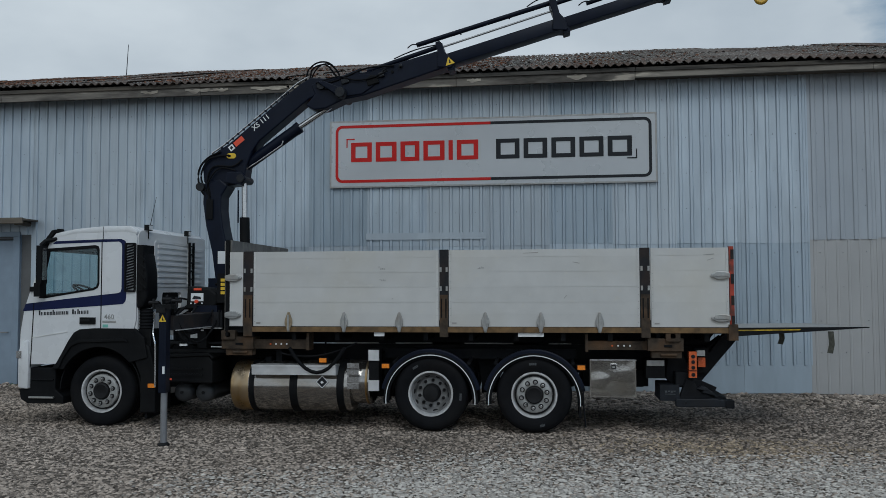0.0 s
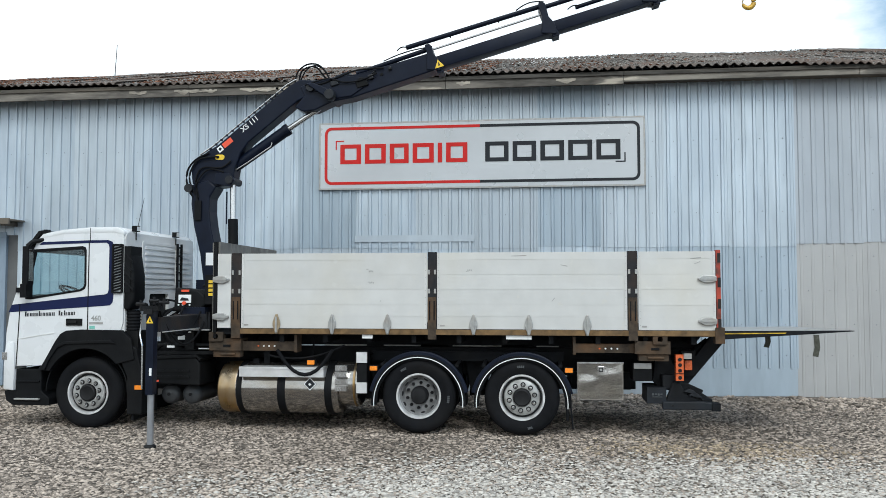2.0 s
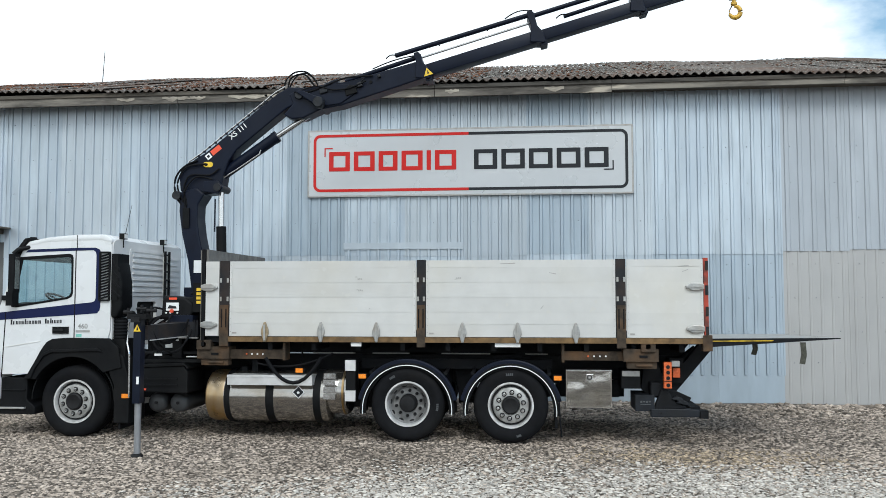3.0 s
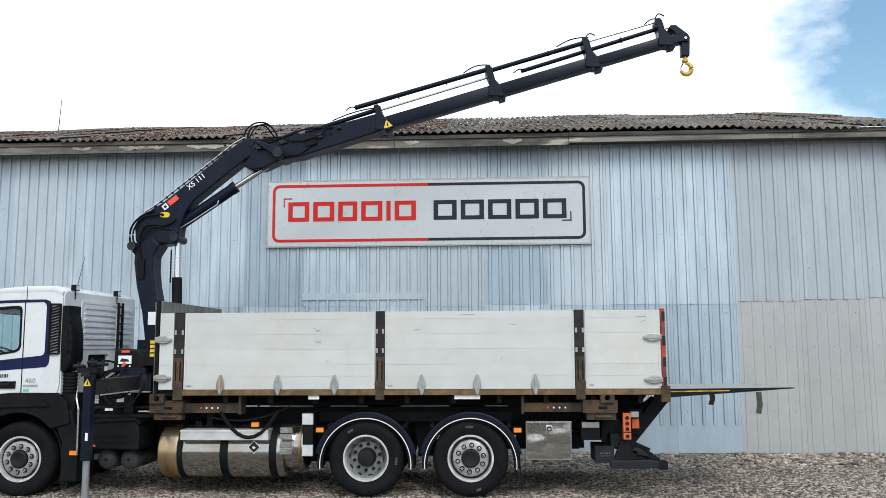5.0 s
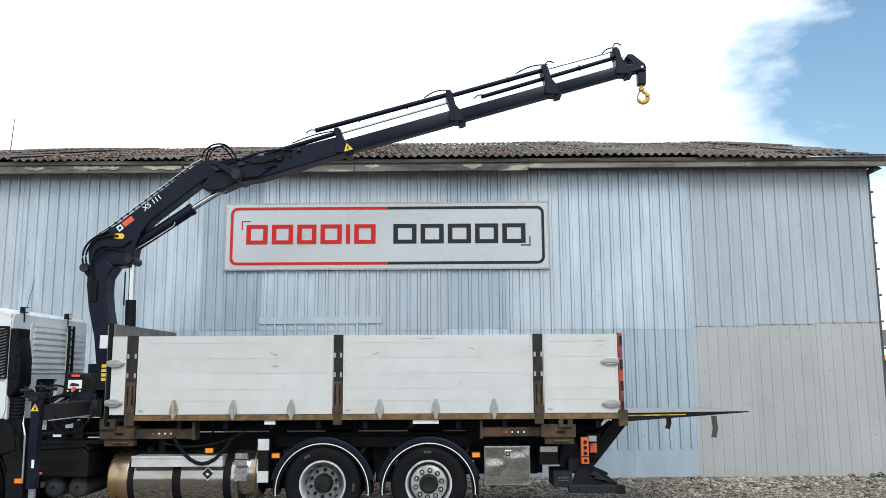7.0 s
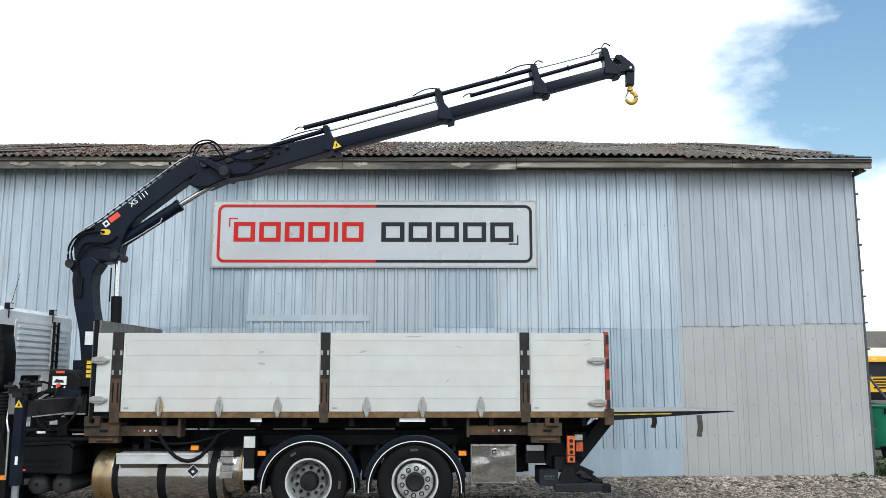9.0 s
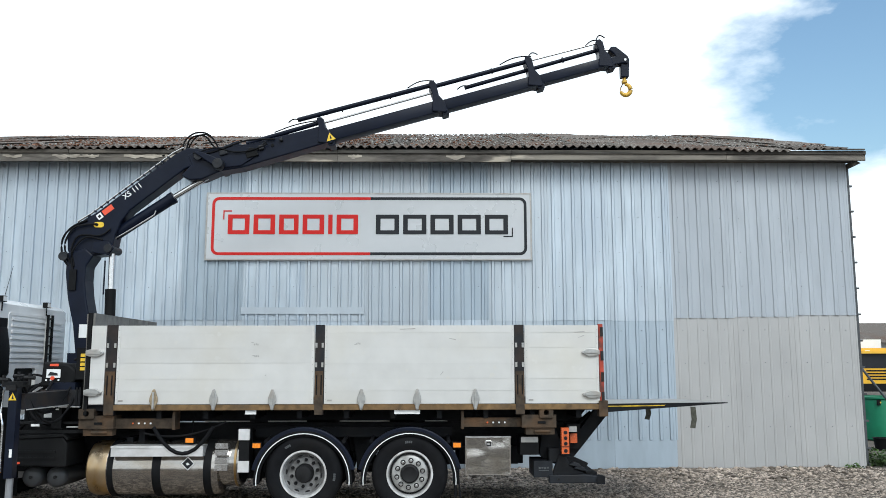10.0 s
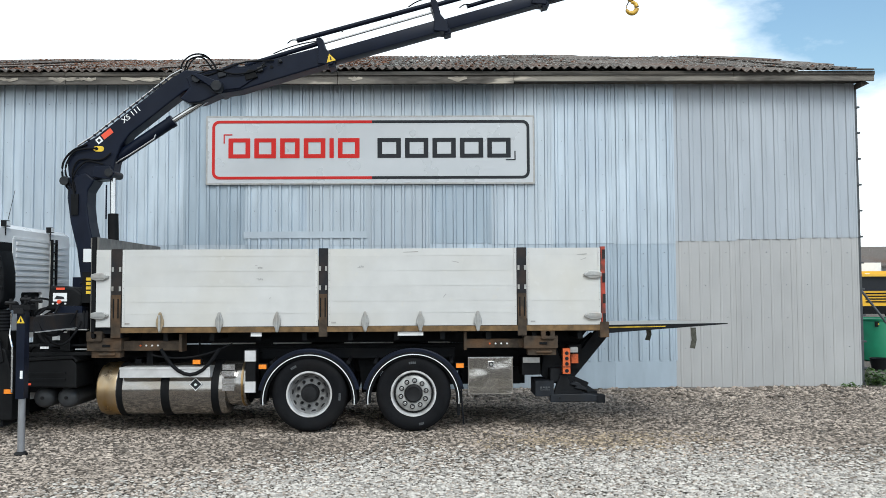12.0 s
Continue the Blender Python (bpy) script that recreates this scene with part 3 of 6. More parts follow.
lumps("roof_lichen", mpos, rp.uniform(0.009, 0.024, n), 0.45, LICHEN, "pale lichen crumbs on the roof sheets", 23, "lichen")
# fascia in lengths
fx = LEFT_X - 0.3
for w in (4.2, 4.3, 4.1, 4.9, 3.2, 4.0, 2.6):
    d = rs.uniform(-0.006, 0.006)
    ob = part("fascia_board", box(N(), fx + 0.004, fx + w - 0.004, 4.07 + d, 4.11 + d, 5.575 + (0.045 if fx > 3 else 0.0), 5.77 + d, 0.004), FASCIA, roof)
    ob.rotation_euler.y = rs.uniform(-0.0025, 0.0025)
    part("upper_board", box(N(), fx + 0.004, fx + w - 0.004, 4.04 + d, 4.068 + d, 5.725, 5.795, 0.003), OLD_WOOD, roof)
    fx += w
rq = random.Random(12)
for fx_, w_ in ((-5.9, 0.35), (-5.0, 0.5), (-4.45, 0.3), (-3.7, 0.75), (-3.0, 0.6), (-2.35, 0.4), (-1.6, 0.5), (0.4, 0.25), (2.2, 0.35)):
    top = [(fx_ + w_ * i / 7, 5.70 + rq.uniform(-0.03, 0.02) * math.sin(math.pi * i / 7)) for i in range(8)]
    low_ = [(fx_ + w_ * (7 - i) / 7, 5.67 - rq.uniform(0.015, 0.07) * math.sin(math.pi * (i + 0.5) / 8)) for i in range(8)]
    part("old_paint", plate(N(), top + low_, 4.0595, 4.0625), OLD_PAINT, roof, "patch of pale flaking paint")
part("soffit", box(N(), LEFT_X - 0.2, RIGHT_X + 0.1, 4.115, 4.46, 5.66, 5.69), OLD_WOOD, roof)
part("verge_stub", plate(N(), [(RIGHT_X + 0.02, 5.53), (RIGHT_X + 0.17, 5.6), (RIGHT_X + 0.1, 5.64), (RIGHT_X + 0.02, 5.64)], 4.2, 4.6), OLD_WOOD, roof)
for zz in (5.80, 5.815):
    part("verge_batten", box(N(), RIGHT_X - 0.6, RIGHT_X + 0.16, 3.98 + (zz - 5.785), 4.04, zz, zz + 0.012), OLD_WOOD, roof)

# roof mast seen thin against the sky
part("roof_mast", cyl(N(), (-8.9, 9.0, 7.3), (-8.85, 9.0, 8.2), 0.012, 0.008, 6), LADDER, label="thin metal rod standing on the roof", category="mast")

# ladder fixed to the gable
lad = thing("ladder", (10.0, 4.8, 0.0), "tall grey ladder fixed beside the shed corner", "ladder")
for y in (4.62, 5.02):
    part("rail", box(N(), 9.885, 9.945, y, y + 0.03, 0.02, 5.62, 0.004), LADDER, lad)
for i in range(11):
    z = 0.35 + 0.49 * i
    part("rung", cyl(N(), (9.915, 4.65, z), (9.915, 5.02, z), 0.014, seg=8), LADDER, lad)
    part("bracket", box(N(), 9.802, 9.99, 4.606, 4.65, z - 0.02, z + 0.015, 0.003), LADDER, lad)


# ---- the dealer's sign ----
sign = thing("wall_sign", (0.78, 4.42, 3.81), "wide grey sign board with red and black rounded border", "sign")
SX0, SX1, SZ0, SZ1, SY = -2.24, 3.79, 3.80, 5.05, 4.395
part("board", box(N(), SX0, SX1, SY, SY + 0.03, SZ0, SZ1, 0.004), SIGN, sign)
part("rim_strip", plate(N(), rrect(SX0 - 0.012, SX1 + 0.012, SZ0 - 0.012, SZ1 + 0.012, 0.01, 1), SY - 0.004, SY + 0.034, [rrect(SX0 + 0.018, SX1 - 0.018, SZ0 + 0.018, SZ1 - 0.018, 0.01, 1)]), GALV, sign)
BX0, BX1, BZ0, BZ1, MID, T = -2.14, 3.71, 3.885, 4.975, 0.80, 0.052


def half_frame(left):
    o = rrect(BX0, BX1, BZ0, BZ1, 0.13, 5)
    i = rrect(BX0 + T, BX1 - T, BZ0 + T, BZ1 - T, 0.085, 5)
    def pick(loop):
        # points of one half, ordered from the top seam round to the bottom seam
        h = [q for q in loop if (q[0] < MID) == left]
        return h if left else h[6:] + h[:6]
    po, pi = pick(o), pick(i)
    top, bot = ((MID, BZ1), (MID, BZ0)) if left else ((MID, BZ0), (MID, BZ1))
    ti, bi = (MID, top[1] + (-T if left else T)), (MID, bot[1] + (T if left else -T))
    return [top] + po + [bot, bi] + pi[::-1] + [ti]


part("red_border", plate(N(), half_frame(True), SY - 0.006, SY - 0.0025), SIGNRED, sign)
part("black_border", plate(N(), half_frame(False), SY - 0.006, SY - 0.0025), SIGNBLACK, sign)


def glyph_row(x0, x1, widths, material, kinds):
    """Company lettering kept as plain blocks: open frames and bars of the lettering's size."""
    gap = 0.075
    unit = (x1 - x0 - gap * (len(widths) - 1)) / sum(widths)
    x = x0
    for w, kd in zip(widths, kinds):
        a, b, s = x, x + w * unit, 0.075
        z0, z1 = 4.275, 4.645
        if kd == "frame":
            bm = plate(N(), rrect(a, b, z0, z1, 0.006, 1), SY - 0.006, SY - 0.0025, [rrect(a + s * 1.15, b - s * 1.15, z0 + s, z1 - s, 0.004, 1)])
        elif kd == "two":
            bm = box(box(N(), a, b, SY - 0.006, SY - 0.0025, z1 - s, z1), a, b, SY - 0.006, SY - 0.0025, z0, z0 + s)
        else:
            bm = box(N(), a, b, SY - 0.006, SY - 0.0025, z0, z1)
        part("block", bm, material, sign)
        x = b + gap


glyph_row(-1.84, 0.57, (1, 1, 0.9, 1, 0.2, 1), SIGNRED, ("frame", "frame", "frame", "frame", "bar", "frame"))
glyph_row(0.9, 3.36, (1, 1, 1, 1, 1), SIGNBLACK, ("frame", "frame", "frame", "frame", "frame"))
for m_, pts in ((SIGNRED, ((-1.93, -1.77, 4.70, 4.722), (-1.93, -1.908, 4.55, 4.70))), (SIGNBLACK, ((3.27, 3.45, 4.225, 4.247), (3.428, 3.45, 4.247, 4.40)))):
    bm = N()
    for q in pts:
        box(bm, q[0], q[1], SY - 0.006, SY - 0.0025, q[2], q[3])
    part("corner_mark", bm, m_, sign)

# ---- lorry: cab, frame, wheels ----
truck = thing("truck", (-1.0, 1.25, 0.0), "white three-axle lorry with navy cab stripe parked on gravel", "truck")


def nice_wheel(x, y, dish, front=False, side=-1):
    """A lorry wheel whose outer face is at y, facing side (-1: towards -y)."""
    cz_ = 0.478 if front else 0.5
    c = (x, y, cz_)
    ax = (0, side, 0)
    rim_prof = [(0.285, -0.26), (0.285, -0.005), (0.298, 0.004), (0.298, 0.014), (0.276, 0.014), (0.266, -0.012), (0.258, -0.05), (0.255, -0.24), (0.06, -0.245)]
    rim = part("wheel", lathe(N(), rim_prof, c, ax, 40), RIM, truck, "silver steel rim", smooth=True)
    h = -0.12 if dish else 0.008
    if dish:
        disc = [(0.254, -0.2), (0.257, -0.04), (0.243, -0.055), (0.212, -0.105), (0.2, h), (0.125, h), (0.12, h - 0.02), (0.05, h - 0.02)]
    else:
        disc = [(0.252, h - 0.12), (0.24, h - 0.05), (0.226, h - 0.012), (0.2, h), (0.125, h), (0.12, h - 0.02), (0.05, h - 0.02)]
    part("disc", lathe(N(), disc, c, ax, 40), DISC_GREY if dish else DISC_PALE, rim, smooth=True)
    hub = [(0.118, h - 0.019), (0.112, h + (0.1 if dish else 0.02)), (0.095, h + (0.125 if dish else 0.03)), (0.07, h + (0.13 if dish else 0.022)), (0.01, h + (0.13 if dish else 0.02))]
    part("hub", lathe(N(), hub, c, ax, 24), RIM_DARK, rim, "dark greasy hub", smooth=True)
    if not dish:
        # dark ring giving the deep rim well its shade by colour
        part("well", lathe(N(), [(0.255, -0.03), (0.257, -0.1), (0.21, -0.09), (0.207, -0.03)], c, ax, 36, closed=True), RIM_DARK, rim, smooth=True)
    for i in range(10):
        a = 2 * math.pi * (i + 0.35) / 10
        p = Vector((x + 0.1675 * math.cos(a), y, cz_ + 0.1675 * math.sin(a)))
        d = Vector((0, side, 0))
        part("wheel_nut", cyl(cyl(N(), p + d * (h - 0.005), p + d * (h + 0.03), 0.024, 0.022, 6), p + d * (h + 0.03), p + d * (h + 0.045), 0.018, 0.01, 8), RIM_DARK if dish else CHROME, rim)
        if not dish:
            part("washer", cyl(N(), p + d * (h - 0.004), p + d * (h + 0.004), 0.034, 0.033, 14), RIM_DARK, rim)
        a += math.pi / 10
        rr_, hw, hh = (0.23, 0.034, 0.015) if dish else (0.236, 0.022, 0.014)
        oval = []
        for k in range(12):
            u, v = hw * math.cos(2 * math.pi * k / 12), rr_ + hh * math.sin(2 * math.pi * k / 12)
            oval.append((x + v * math.cos(a) - u * math.sin(a), cz_ + v * math.sin(a) + u * math.cos(a)))
        y_out = y + side * (-0.066 if dish else -0.02)
        # solid dark oval painting the shade of an open hand hole
        part("hand_hole", plate(N(), oval, min(y_out, y_out - side * 0.05), max(y_out, y_out - side * 0.05)), RIM_DARK, rim)
    tp = [(0.29, -0.29), (0.295, 0.0), (0.33, 0.018), (0.38, 0.03), (0.42, 0.03), (0.45, 0.02), (0.468, 0.004), (0.48, -0.01), (0.487, -0.03)]
    for g0 in (-0.06, -0.12, -0.18, -0.24):
        tp += [(0.489, g0 + 0.012), (0.474, g0 + 0.008), (0.474, g0 - 0.008), (0.489, g0 - 0.012)]
    tp += [(0.487, -0.28), (0.47, -0.3), (0.42, -0.325), (0.33, -0.315)]
    tyre = part("tyre", lathe(N(), tp, c, ax, 64, closed=True), RUBBER, rim, "black dusty rubber tyre", smooth=True)
    return rim, c


def tyre_marks(rim, c, spots):
    for ang, wdt in spots:
        bm = N()
        for k in range(4):
            a = radians(ang) + (k - 1.5) * 0.05 * wdt
            p = Vector((c[0] + 0.4 * math.cos(a), c[1] - 0.034, c[2] + 0.4 * math.sin(a)))
            t, rdl = Vector((-math.sin(a), 0, math.cos(a))), Vector((math.cos(a), 0, math.sin(a)))
            q = [p + t * sx * 0.008 * wdt + rdl * sz * 0.015 for sx, sz in ((-1, -1), (1, -1), (1, 1), (-1, 1))]
            vs = [bm.verts.new(v) for v in q] + [bm.verts.new(v + Vector((0, 0.006, 0))) for v in q]
            for f in ((0, 1, 2, 3), (7, 6, 5, 4), (0, 4, 5, 1), (1, 5, 6, 2), (2, 6, 7, 3), (3, 7, 4, 0)):
                bm.faces.new([vs[i] for i in f])
        part("sidewall_mark", bm, LADDER, rim)


WX = (-4.32, 0.295, 1.65)
for x, dish in zip(WX, (False, True, False)):
    rim_, c_ = nice_wheel(x, 0.1, dish, front=x < -2)
    if x > 0:
        tyre_marks(rim_, c_, ((120, 1.0), (-5, 1.2)) if dish else ((92, 1.2), (-75, 0.8)))
    nice_wheel(x, 2.4, dish, front=x < -2, side=1)
for x in WX[1:2]:
    for y in (0.44, 1.76):
        part("inner_tyre", lathe(N(), [(0.29, 0), (0.48, 0.02), (0.485, 0.28), (0.29, 0.3)], (x, y, 0.5), (0, 1, 0), 40), RUBBER, truck, smooth=True)
for x in WX:
    part("axle", cyl(N(), (x, 0.36, 0.505), (x, 2.14, 0.505), 0.07), CHASSIS, truck)

# frame
for y in (0.82, 1.6):
    part("frame_rail", box(N(), -5.0, 3.95, y, y + 0.08, 0.72, 1.04 if y > 1 else 1.1, 0.006), CHASSIS, truck)
    for x0, x1 in ((-2.5, -1.9), (-0.95, -0.3), (0.6, 1.1), (1.7, 4.0)):
        part("subframe_block", box(N(), x0, x1, y, y + 0.08, 1.105, 1.15), CHASSIS, truck)
    part("subframe_rail", box(N(), -2.5, 4.0, y - 0.01, y + 0.09, 1.128 if y < 1 else 1.07, 1.3, 0.004), CHASSIS, truck)
for x in (-3.4, -2.3, -1.2, -0.4, 0.95, 2.2, 3.2, 3.9):
    part("crossmember", box(N(), x - 0.05, x + 0.05, 0.9, 1.6, 0.74, 1.0), CHASSIS, truck)
part("gearbox", soften(box(N(), -4.4, -2.6, 0.9, 1.6, 0.45, 1.1), 0.05), CHASSIS, truck)
part("driveshaft", cyl(N(), (-2.6, 1.25, 0.7), (0.275, 1.25, 0.52), 0.06), CHASSIS, truck)
for x in WX[1:]:
    part("air_spring", cyl(N(), (x + 0.4, 0.72, 0.55), (x + 0.4, 0.72, 0.95), 0.13), RUBBER, truck)
    part("differential", soften(box(N(), x - 0.2, x + 0.2, 1.05, 1.45, 0.33, 0.7), 0.08), CHASSIS, truck)
for y in (0.5, 2.0):
    part("side_beam", box(N(), -0.4, 2.2, y, y + 0.06, 0.93, 1.06), CHASSIS, truck)

# bright bars added to draw the slits of daylight below the bed
for x0, x1 in ((-1.07, -0.48), (-0.24, 0.27), (0.71, 1.37), (1.84, 2.14)):
    part("conduit", cyl(N(), (x0, 0.45, 1.14), (x1, 0.45, 1.14), 0.009, seg=8), GALV, truck, "thin bright bar added for a slit of light")

# cab
CY0, CY1 = 0.03, 2.3
side_outer = [(-5.47, 0.84), (-4.97, 0.855), (-4.885, 1.0), (-4.785, 1.18), (-4.71, 1.285), (-4.62, 1.33), (-4.4, 1.345), (-3.83, 1.34), (-3.80, 1.45), (-3.80, 2.60), (-3.83, 2.70), (-3.9, 2.755),
              (-4.3, 2.755), (-4.75, 2.725), (-5.0, 2.675), (-5.07, 2.6), (-5.2, 2.32), (-5.36, 1.92), (-5.46, 1.62), (-5.51, 1.3), (-5.52, 1.0)]
win = [(-5.11, 2.445), (-4.42, 2.485), (-4.375, 2.47), (-4.36, 2.43), (-4.355, 1.97), (-4.375, 1.92), (-4.43, 1.89), (-5.15, 1.78), (-5.22, 1.785), (-5.23, 1.83)]
for nm, y0, y1 in (("side_panel", CY0, CY0 + 0.05), ("side_panel", CY1 - 0.05, CY1)):
    part(nm, plate(N(), side_outer, y0, y1, [win]), WHITE, truck, "white painted cab side")
    yi = (y0 + y1) / 2
    gl = part("window", plate(N(), [(a * 0.985 - 0.072, b * 0.985 + 0.032) for a, b in win], yi - 0.003, yi + 0.003), GLASS, truck, "clear side window")
    gl.visible_shadow = False
cx = sum(a for a, b in win) / len(win)
cz = sum(b for a, b in win) / len(win)
part("window_seal", plate(N(), [(cx + (a - cx) * 1.035, cz + (b - cz) * 1.05) for a, b in win], CY0 - 0.006, CY0 + 0.02, [[(cx + (a - cx) * 0.955, cz + (b - cz) * 0.935) for a, b in win]]), BLACK, truck)
part("cab_roof", soften(plate(N(), [(-5.05, 2.6), (-4.98, 2.685), (-4.72, 2.735), (-4.3, 2.768), (-3.9, 2.768), (-3.8, 2.70), (-3.8, 2.64), (-3.95, 2.68), (-4.7, 2.66)], CY0 - 0.004, CY1 + 0.004), 0.02), WHITE, truck, smooth=True)
part("cab_front", plate(N(), [(CY0 + 0.05, 0.8), (CY1 - 0.05, 0.8), (CY1 - 0.05, 1.64), (CY0 + 0.05, 1.64)], -5.5, -5.44, axis="x"), WHITE, truck)
ws = N()
for a, b in (((-5.45, 1.64), (-5.07, 2.6)),):
    vs = [ws.verts.new(q) for q in ((a[0], CY0 + 0.08, a[1]), (a[0], CY1 - 0.08, a[1]), (b[0], CY1 - 0.08, b[1]), (b[0], CY0 + 0.08, b[1]))]
    vs2 = [ws.verts.new(v.co + Vector((0.008, 0, -0.003))) for v in vs]
    for f in ((0, 1, 2, 3), (7, 6, 5, 4), (0, 4, 5, 1), (1, 5, 6, 2), (2, 6, 7, 3), (3, 7, 4, 0)):
        ws.faces.new([(vs + vs2)[i] for i in f])
wso = part("windscreen", ws, GLASS, truck, "clear curved windscreen")
wso.visible_shadow = False
# rear wall, with pressed ribs and a dark recess
rear = part("cab_rear", plate(N(), rrect(CY0 + 0.03, CY1 - 0.03, 1.2, 2.7, 0.09), -3.84, -3.79, [rrect(0.78, 1.4, 1.5, 1.84, 0.04)], axis="x"), CABREAR, truck, "light grey ribbed cab rear wall")
part("recess", box(N(), -4.0, -3.842, 0.74, 1.44, 1.46, 1.88), BLACK, rear)
for i in range(7):
    z = 1.98 + 0.085 * i
    part("rib", soften(box(N(), -3.795, -3.772, 0.62, 1.56, z, z + 0.035), 0.01, 2), CABREAR, rear, smooth=True)
    part("rib", soften(box(N(), -3.795, -3.772, 1.72, 2.12, z, z + 0.035), 0.01, 2), CABREAR, rear, smooth=True)
part("rib_panel", plate(N(), rrect(0.52, 1.66, 1.92, 2.6, 0.06), -3.793, -3.78, [rrect(0.56, 1.62, 1.96, 2.56, 0.05)], axis="x"), CABREAR, rear)
part("cab_floor", box(N(), -5.4, -3.84, CY0 + 0.05, CY1 - 0.05, 1.2, 1.26), SEATM, truck)
part("dashboard", soften(plate(N(), [(-5.4, 1.26), (-5.0, 1.26), (-4.98, 1.75), (-5.1, 1.84), (-5.36, 1.8)], CY0 + 0.06, CY1 - 0.06), 0.03), SEATM, truck)
bm = lathe(N(), [(0.22 + 0.016 * math.cos(a), 0.016 * math.sin(a)) for a in (2 * math.pi * i / 8 for i in range(8))], (-4.86, 0.62, 1.86), (0.45, 0, 0.9), 28, closed=True)
cyl(bm, (-5.0, 0.62, 1.6), (-4.87, 0.62, 1.845), 0.03)
for a in (20, 160, 270):
    q = Vector((0.45, 0, 0.9)).to_track_quat("Z", "X")
    cyl(bm, (-4.87, 0.62, 1.85), Vector((-4.86, 0.62, 1.86)) + q @ Vector((0.22 * math.cos(radians(a)), 0.22 * math.sin(radians(a)), 0)), 0.014, seg=6)
part("steering_wheel", bm, BLACK, truck, smooth=True)
for y in (0.35, 1.5):
    st = part("cab_seat", soften(box(N(), -4.55, -4.05, y, y + 0.55, 1.45, 1.62), 0.04), SEATM, truck)
    part("seat_back", soften(box(N(), -4.15, -3.98, y + 0.03, y + 0.52, 1.6, 2.08), 0.05), SEATM, st)
# stripes, door joints and badges
YS = CY0 - 0.004
st1 = [(-5.485, 1.585), (-4.325, 1.66), (-3.99, 1.685), (-3.955, 1.725), (-3.945, 1.78), (-3.945, 2.5), (-3.97, 2.56), (-4.03, 2.585), (-4.3, 2.585), (-5.0, 2.565), (-5.05, 2.525),
       (-4.32, 2.545), (-4.06, 2.55), (-4.025, 2.525), (-4.015, 2.48), (-4.015, 1.89), (-4.03, 1.85), (-4.07, 1.835), (-4.325, 1.81), (-5.44, 1.69)]
part("stripe", plate(N(), st1, YS, CY0 - 0.0005), NAVY, truck, "navy blue stripe round the cab side")
for nm, pts in (("door_gap", [(-4.318, 1.26), (-4.306, 1.26), (-4.306, 2.56), (-4.318, 2.56)]), ("door_gap", [(-5.36, 0.8), (-5.348, 0.8), (-5.31, 1.7), (-5.322, 1.7)]), ("roof_gap", [(-4.30, 2.56), (-4.293, 2.56), (-4.293, 2.76), (-4.30, 2.76)])):
    part(nm, plate(N(), pts, YS - 0.002, CY0 - 0.0005), BLACK, truck)
part("belt_crease", plate(N(), [(-5.33, 1.212), (-4.8, 1.297), (-4.8, 1.309), (-5.33, 1.224)], YS - 0.003, CY0 - 0.0005), CABREAR, truck)
x = -5.24
for wdt, big in ((0.062, 1), (0.042, 0), (0.036, 0), (0.03, 0), (0.046, 1), (0.038, 0), (0.034, 0), (0.044, 0), (0.042, 0), (0.0, 0), (0.064, 1), (0.046, 1), (0.038, 0), (0.034, 0), (0.022, 0)):
    zb = 1.528 + (x + 5.24) * 0.03
    if wdt:
        part("lettering_bar", box(N(), x, x + wdt * 0.36, YS - 0.001, CY0 - 0.0005, zb, zb + (0.068 if big else 0.046)), SIGNBLACK, truck)
        part("lettering_bar", box(N(), x + wdt * 0.55, x + wdt * 0.85, YS - 0.001, CY0 - 0.0005, zb, zb + 0.046), SIGNBLACK, truck)
    x += (wdt or 0.036) * 1.22
hd = part("door_handle", soften(box(N(), -4.62, -4.39, CY0 - 0.018, CY0, 1.405, 1.50), 0.012), BLACK, truck)
part("grip", soften(box(N(), -4.6, -4.46, CY0 - 0.034, CY0 - 0.018, 1.445, 1.475), 0.006), RIM_DARK, hd)


def lettering(name, text, size, m, material, parent, label=""):
    cu = bpy.data.curves.new(name, "FONT")
    cu.body, cu.size, cu.extrude = text, size, 0.0015
    cu.offset = 0.012 * size
    cu.align_x, cu.align_y = "CENTER", "CENTER"
    tmp = bpy.data.objects.new(name, cu)
    me = bpy.data.meshes.new_from_object(tmp)
    bpy.data.objects.remove(tmp)
    me.materials.clear()
    me.materials.append(material)
    ob = new(name, me)
    ob.parent = parent
    ob.matrix_basis = Matrix.Translation(-PLACE[parent.name]) @ m
    PLACE[ob.name] = m.translation
    return tagged(ob, label)


lettering("engine_badge", "460", 0.095, pose(-4.19, CY0 - 0.003, 1.505, 90, 0, 0), GALV, truck)
part("badge_bar", box(N(), -4.29, -4.09, YS, CY0 - 0.0005, 1.425, 1.455), GALV, truck)
part("sticker", box(N(), -4.285, -4.205, YS, CY0 - 0.0005, 1.362, 1.402), GREENST, truck)
# mirrors, visor, lamps
mir = part("mirror", soften(box(N(), -5.2, -5.12, -0.12, 0.02, 1.97, 2.5), 0.03, 3), BLACK, truck, "tall black door mirror", smooth=True)
part("mirror_glass", box(N(), -5.12, -5.116, -0.1, 0.0, 2.02, 2.46), CHROME, mir)
part("mirror_arm", tube(N(), [(-5.16, -0.08, 2.5), (-5.12, -0.04, 2.56), (-5.0, 0.05, 2.6)], 0.03), BLACK, mir)
part("wide_mirror", soften(box(N(), -5.22, -5.13, -0.13, 0.02, 1.79, 1.98), 0.04, 3), BLACK, mir, smooth=True)
part("kerb_mirror", soften(box(N(), -5.37, -5.29, 0.0, 0.12, 1.86, 1.93), 0.03, 2), BLACK, mir)
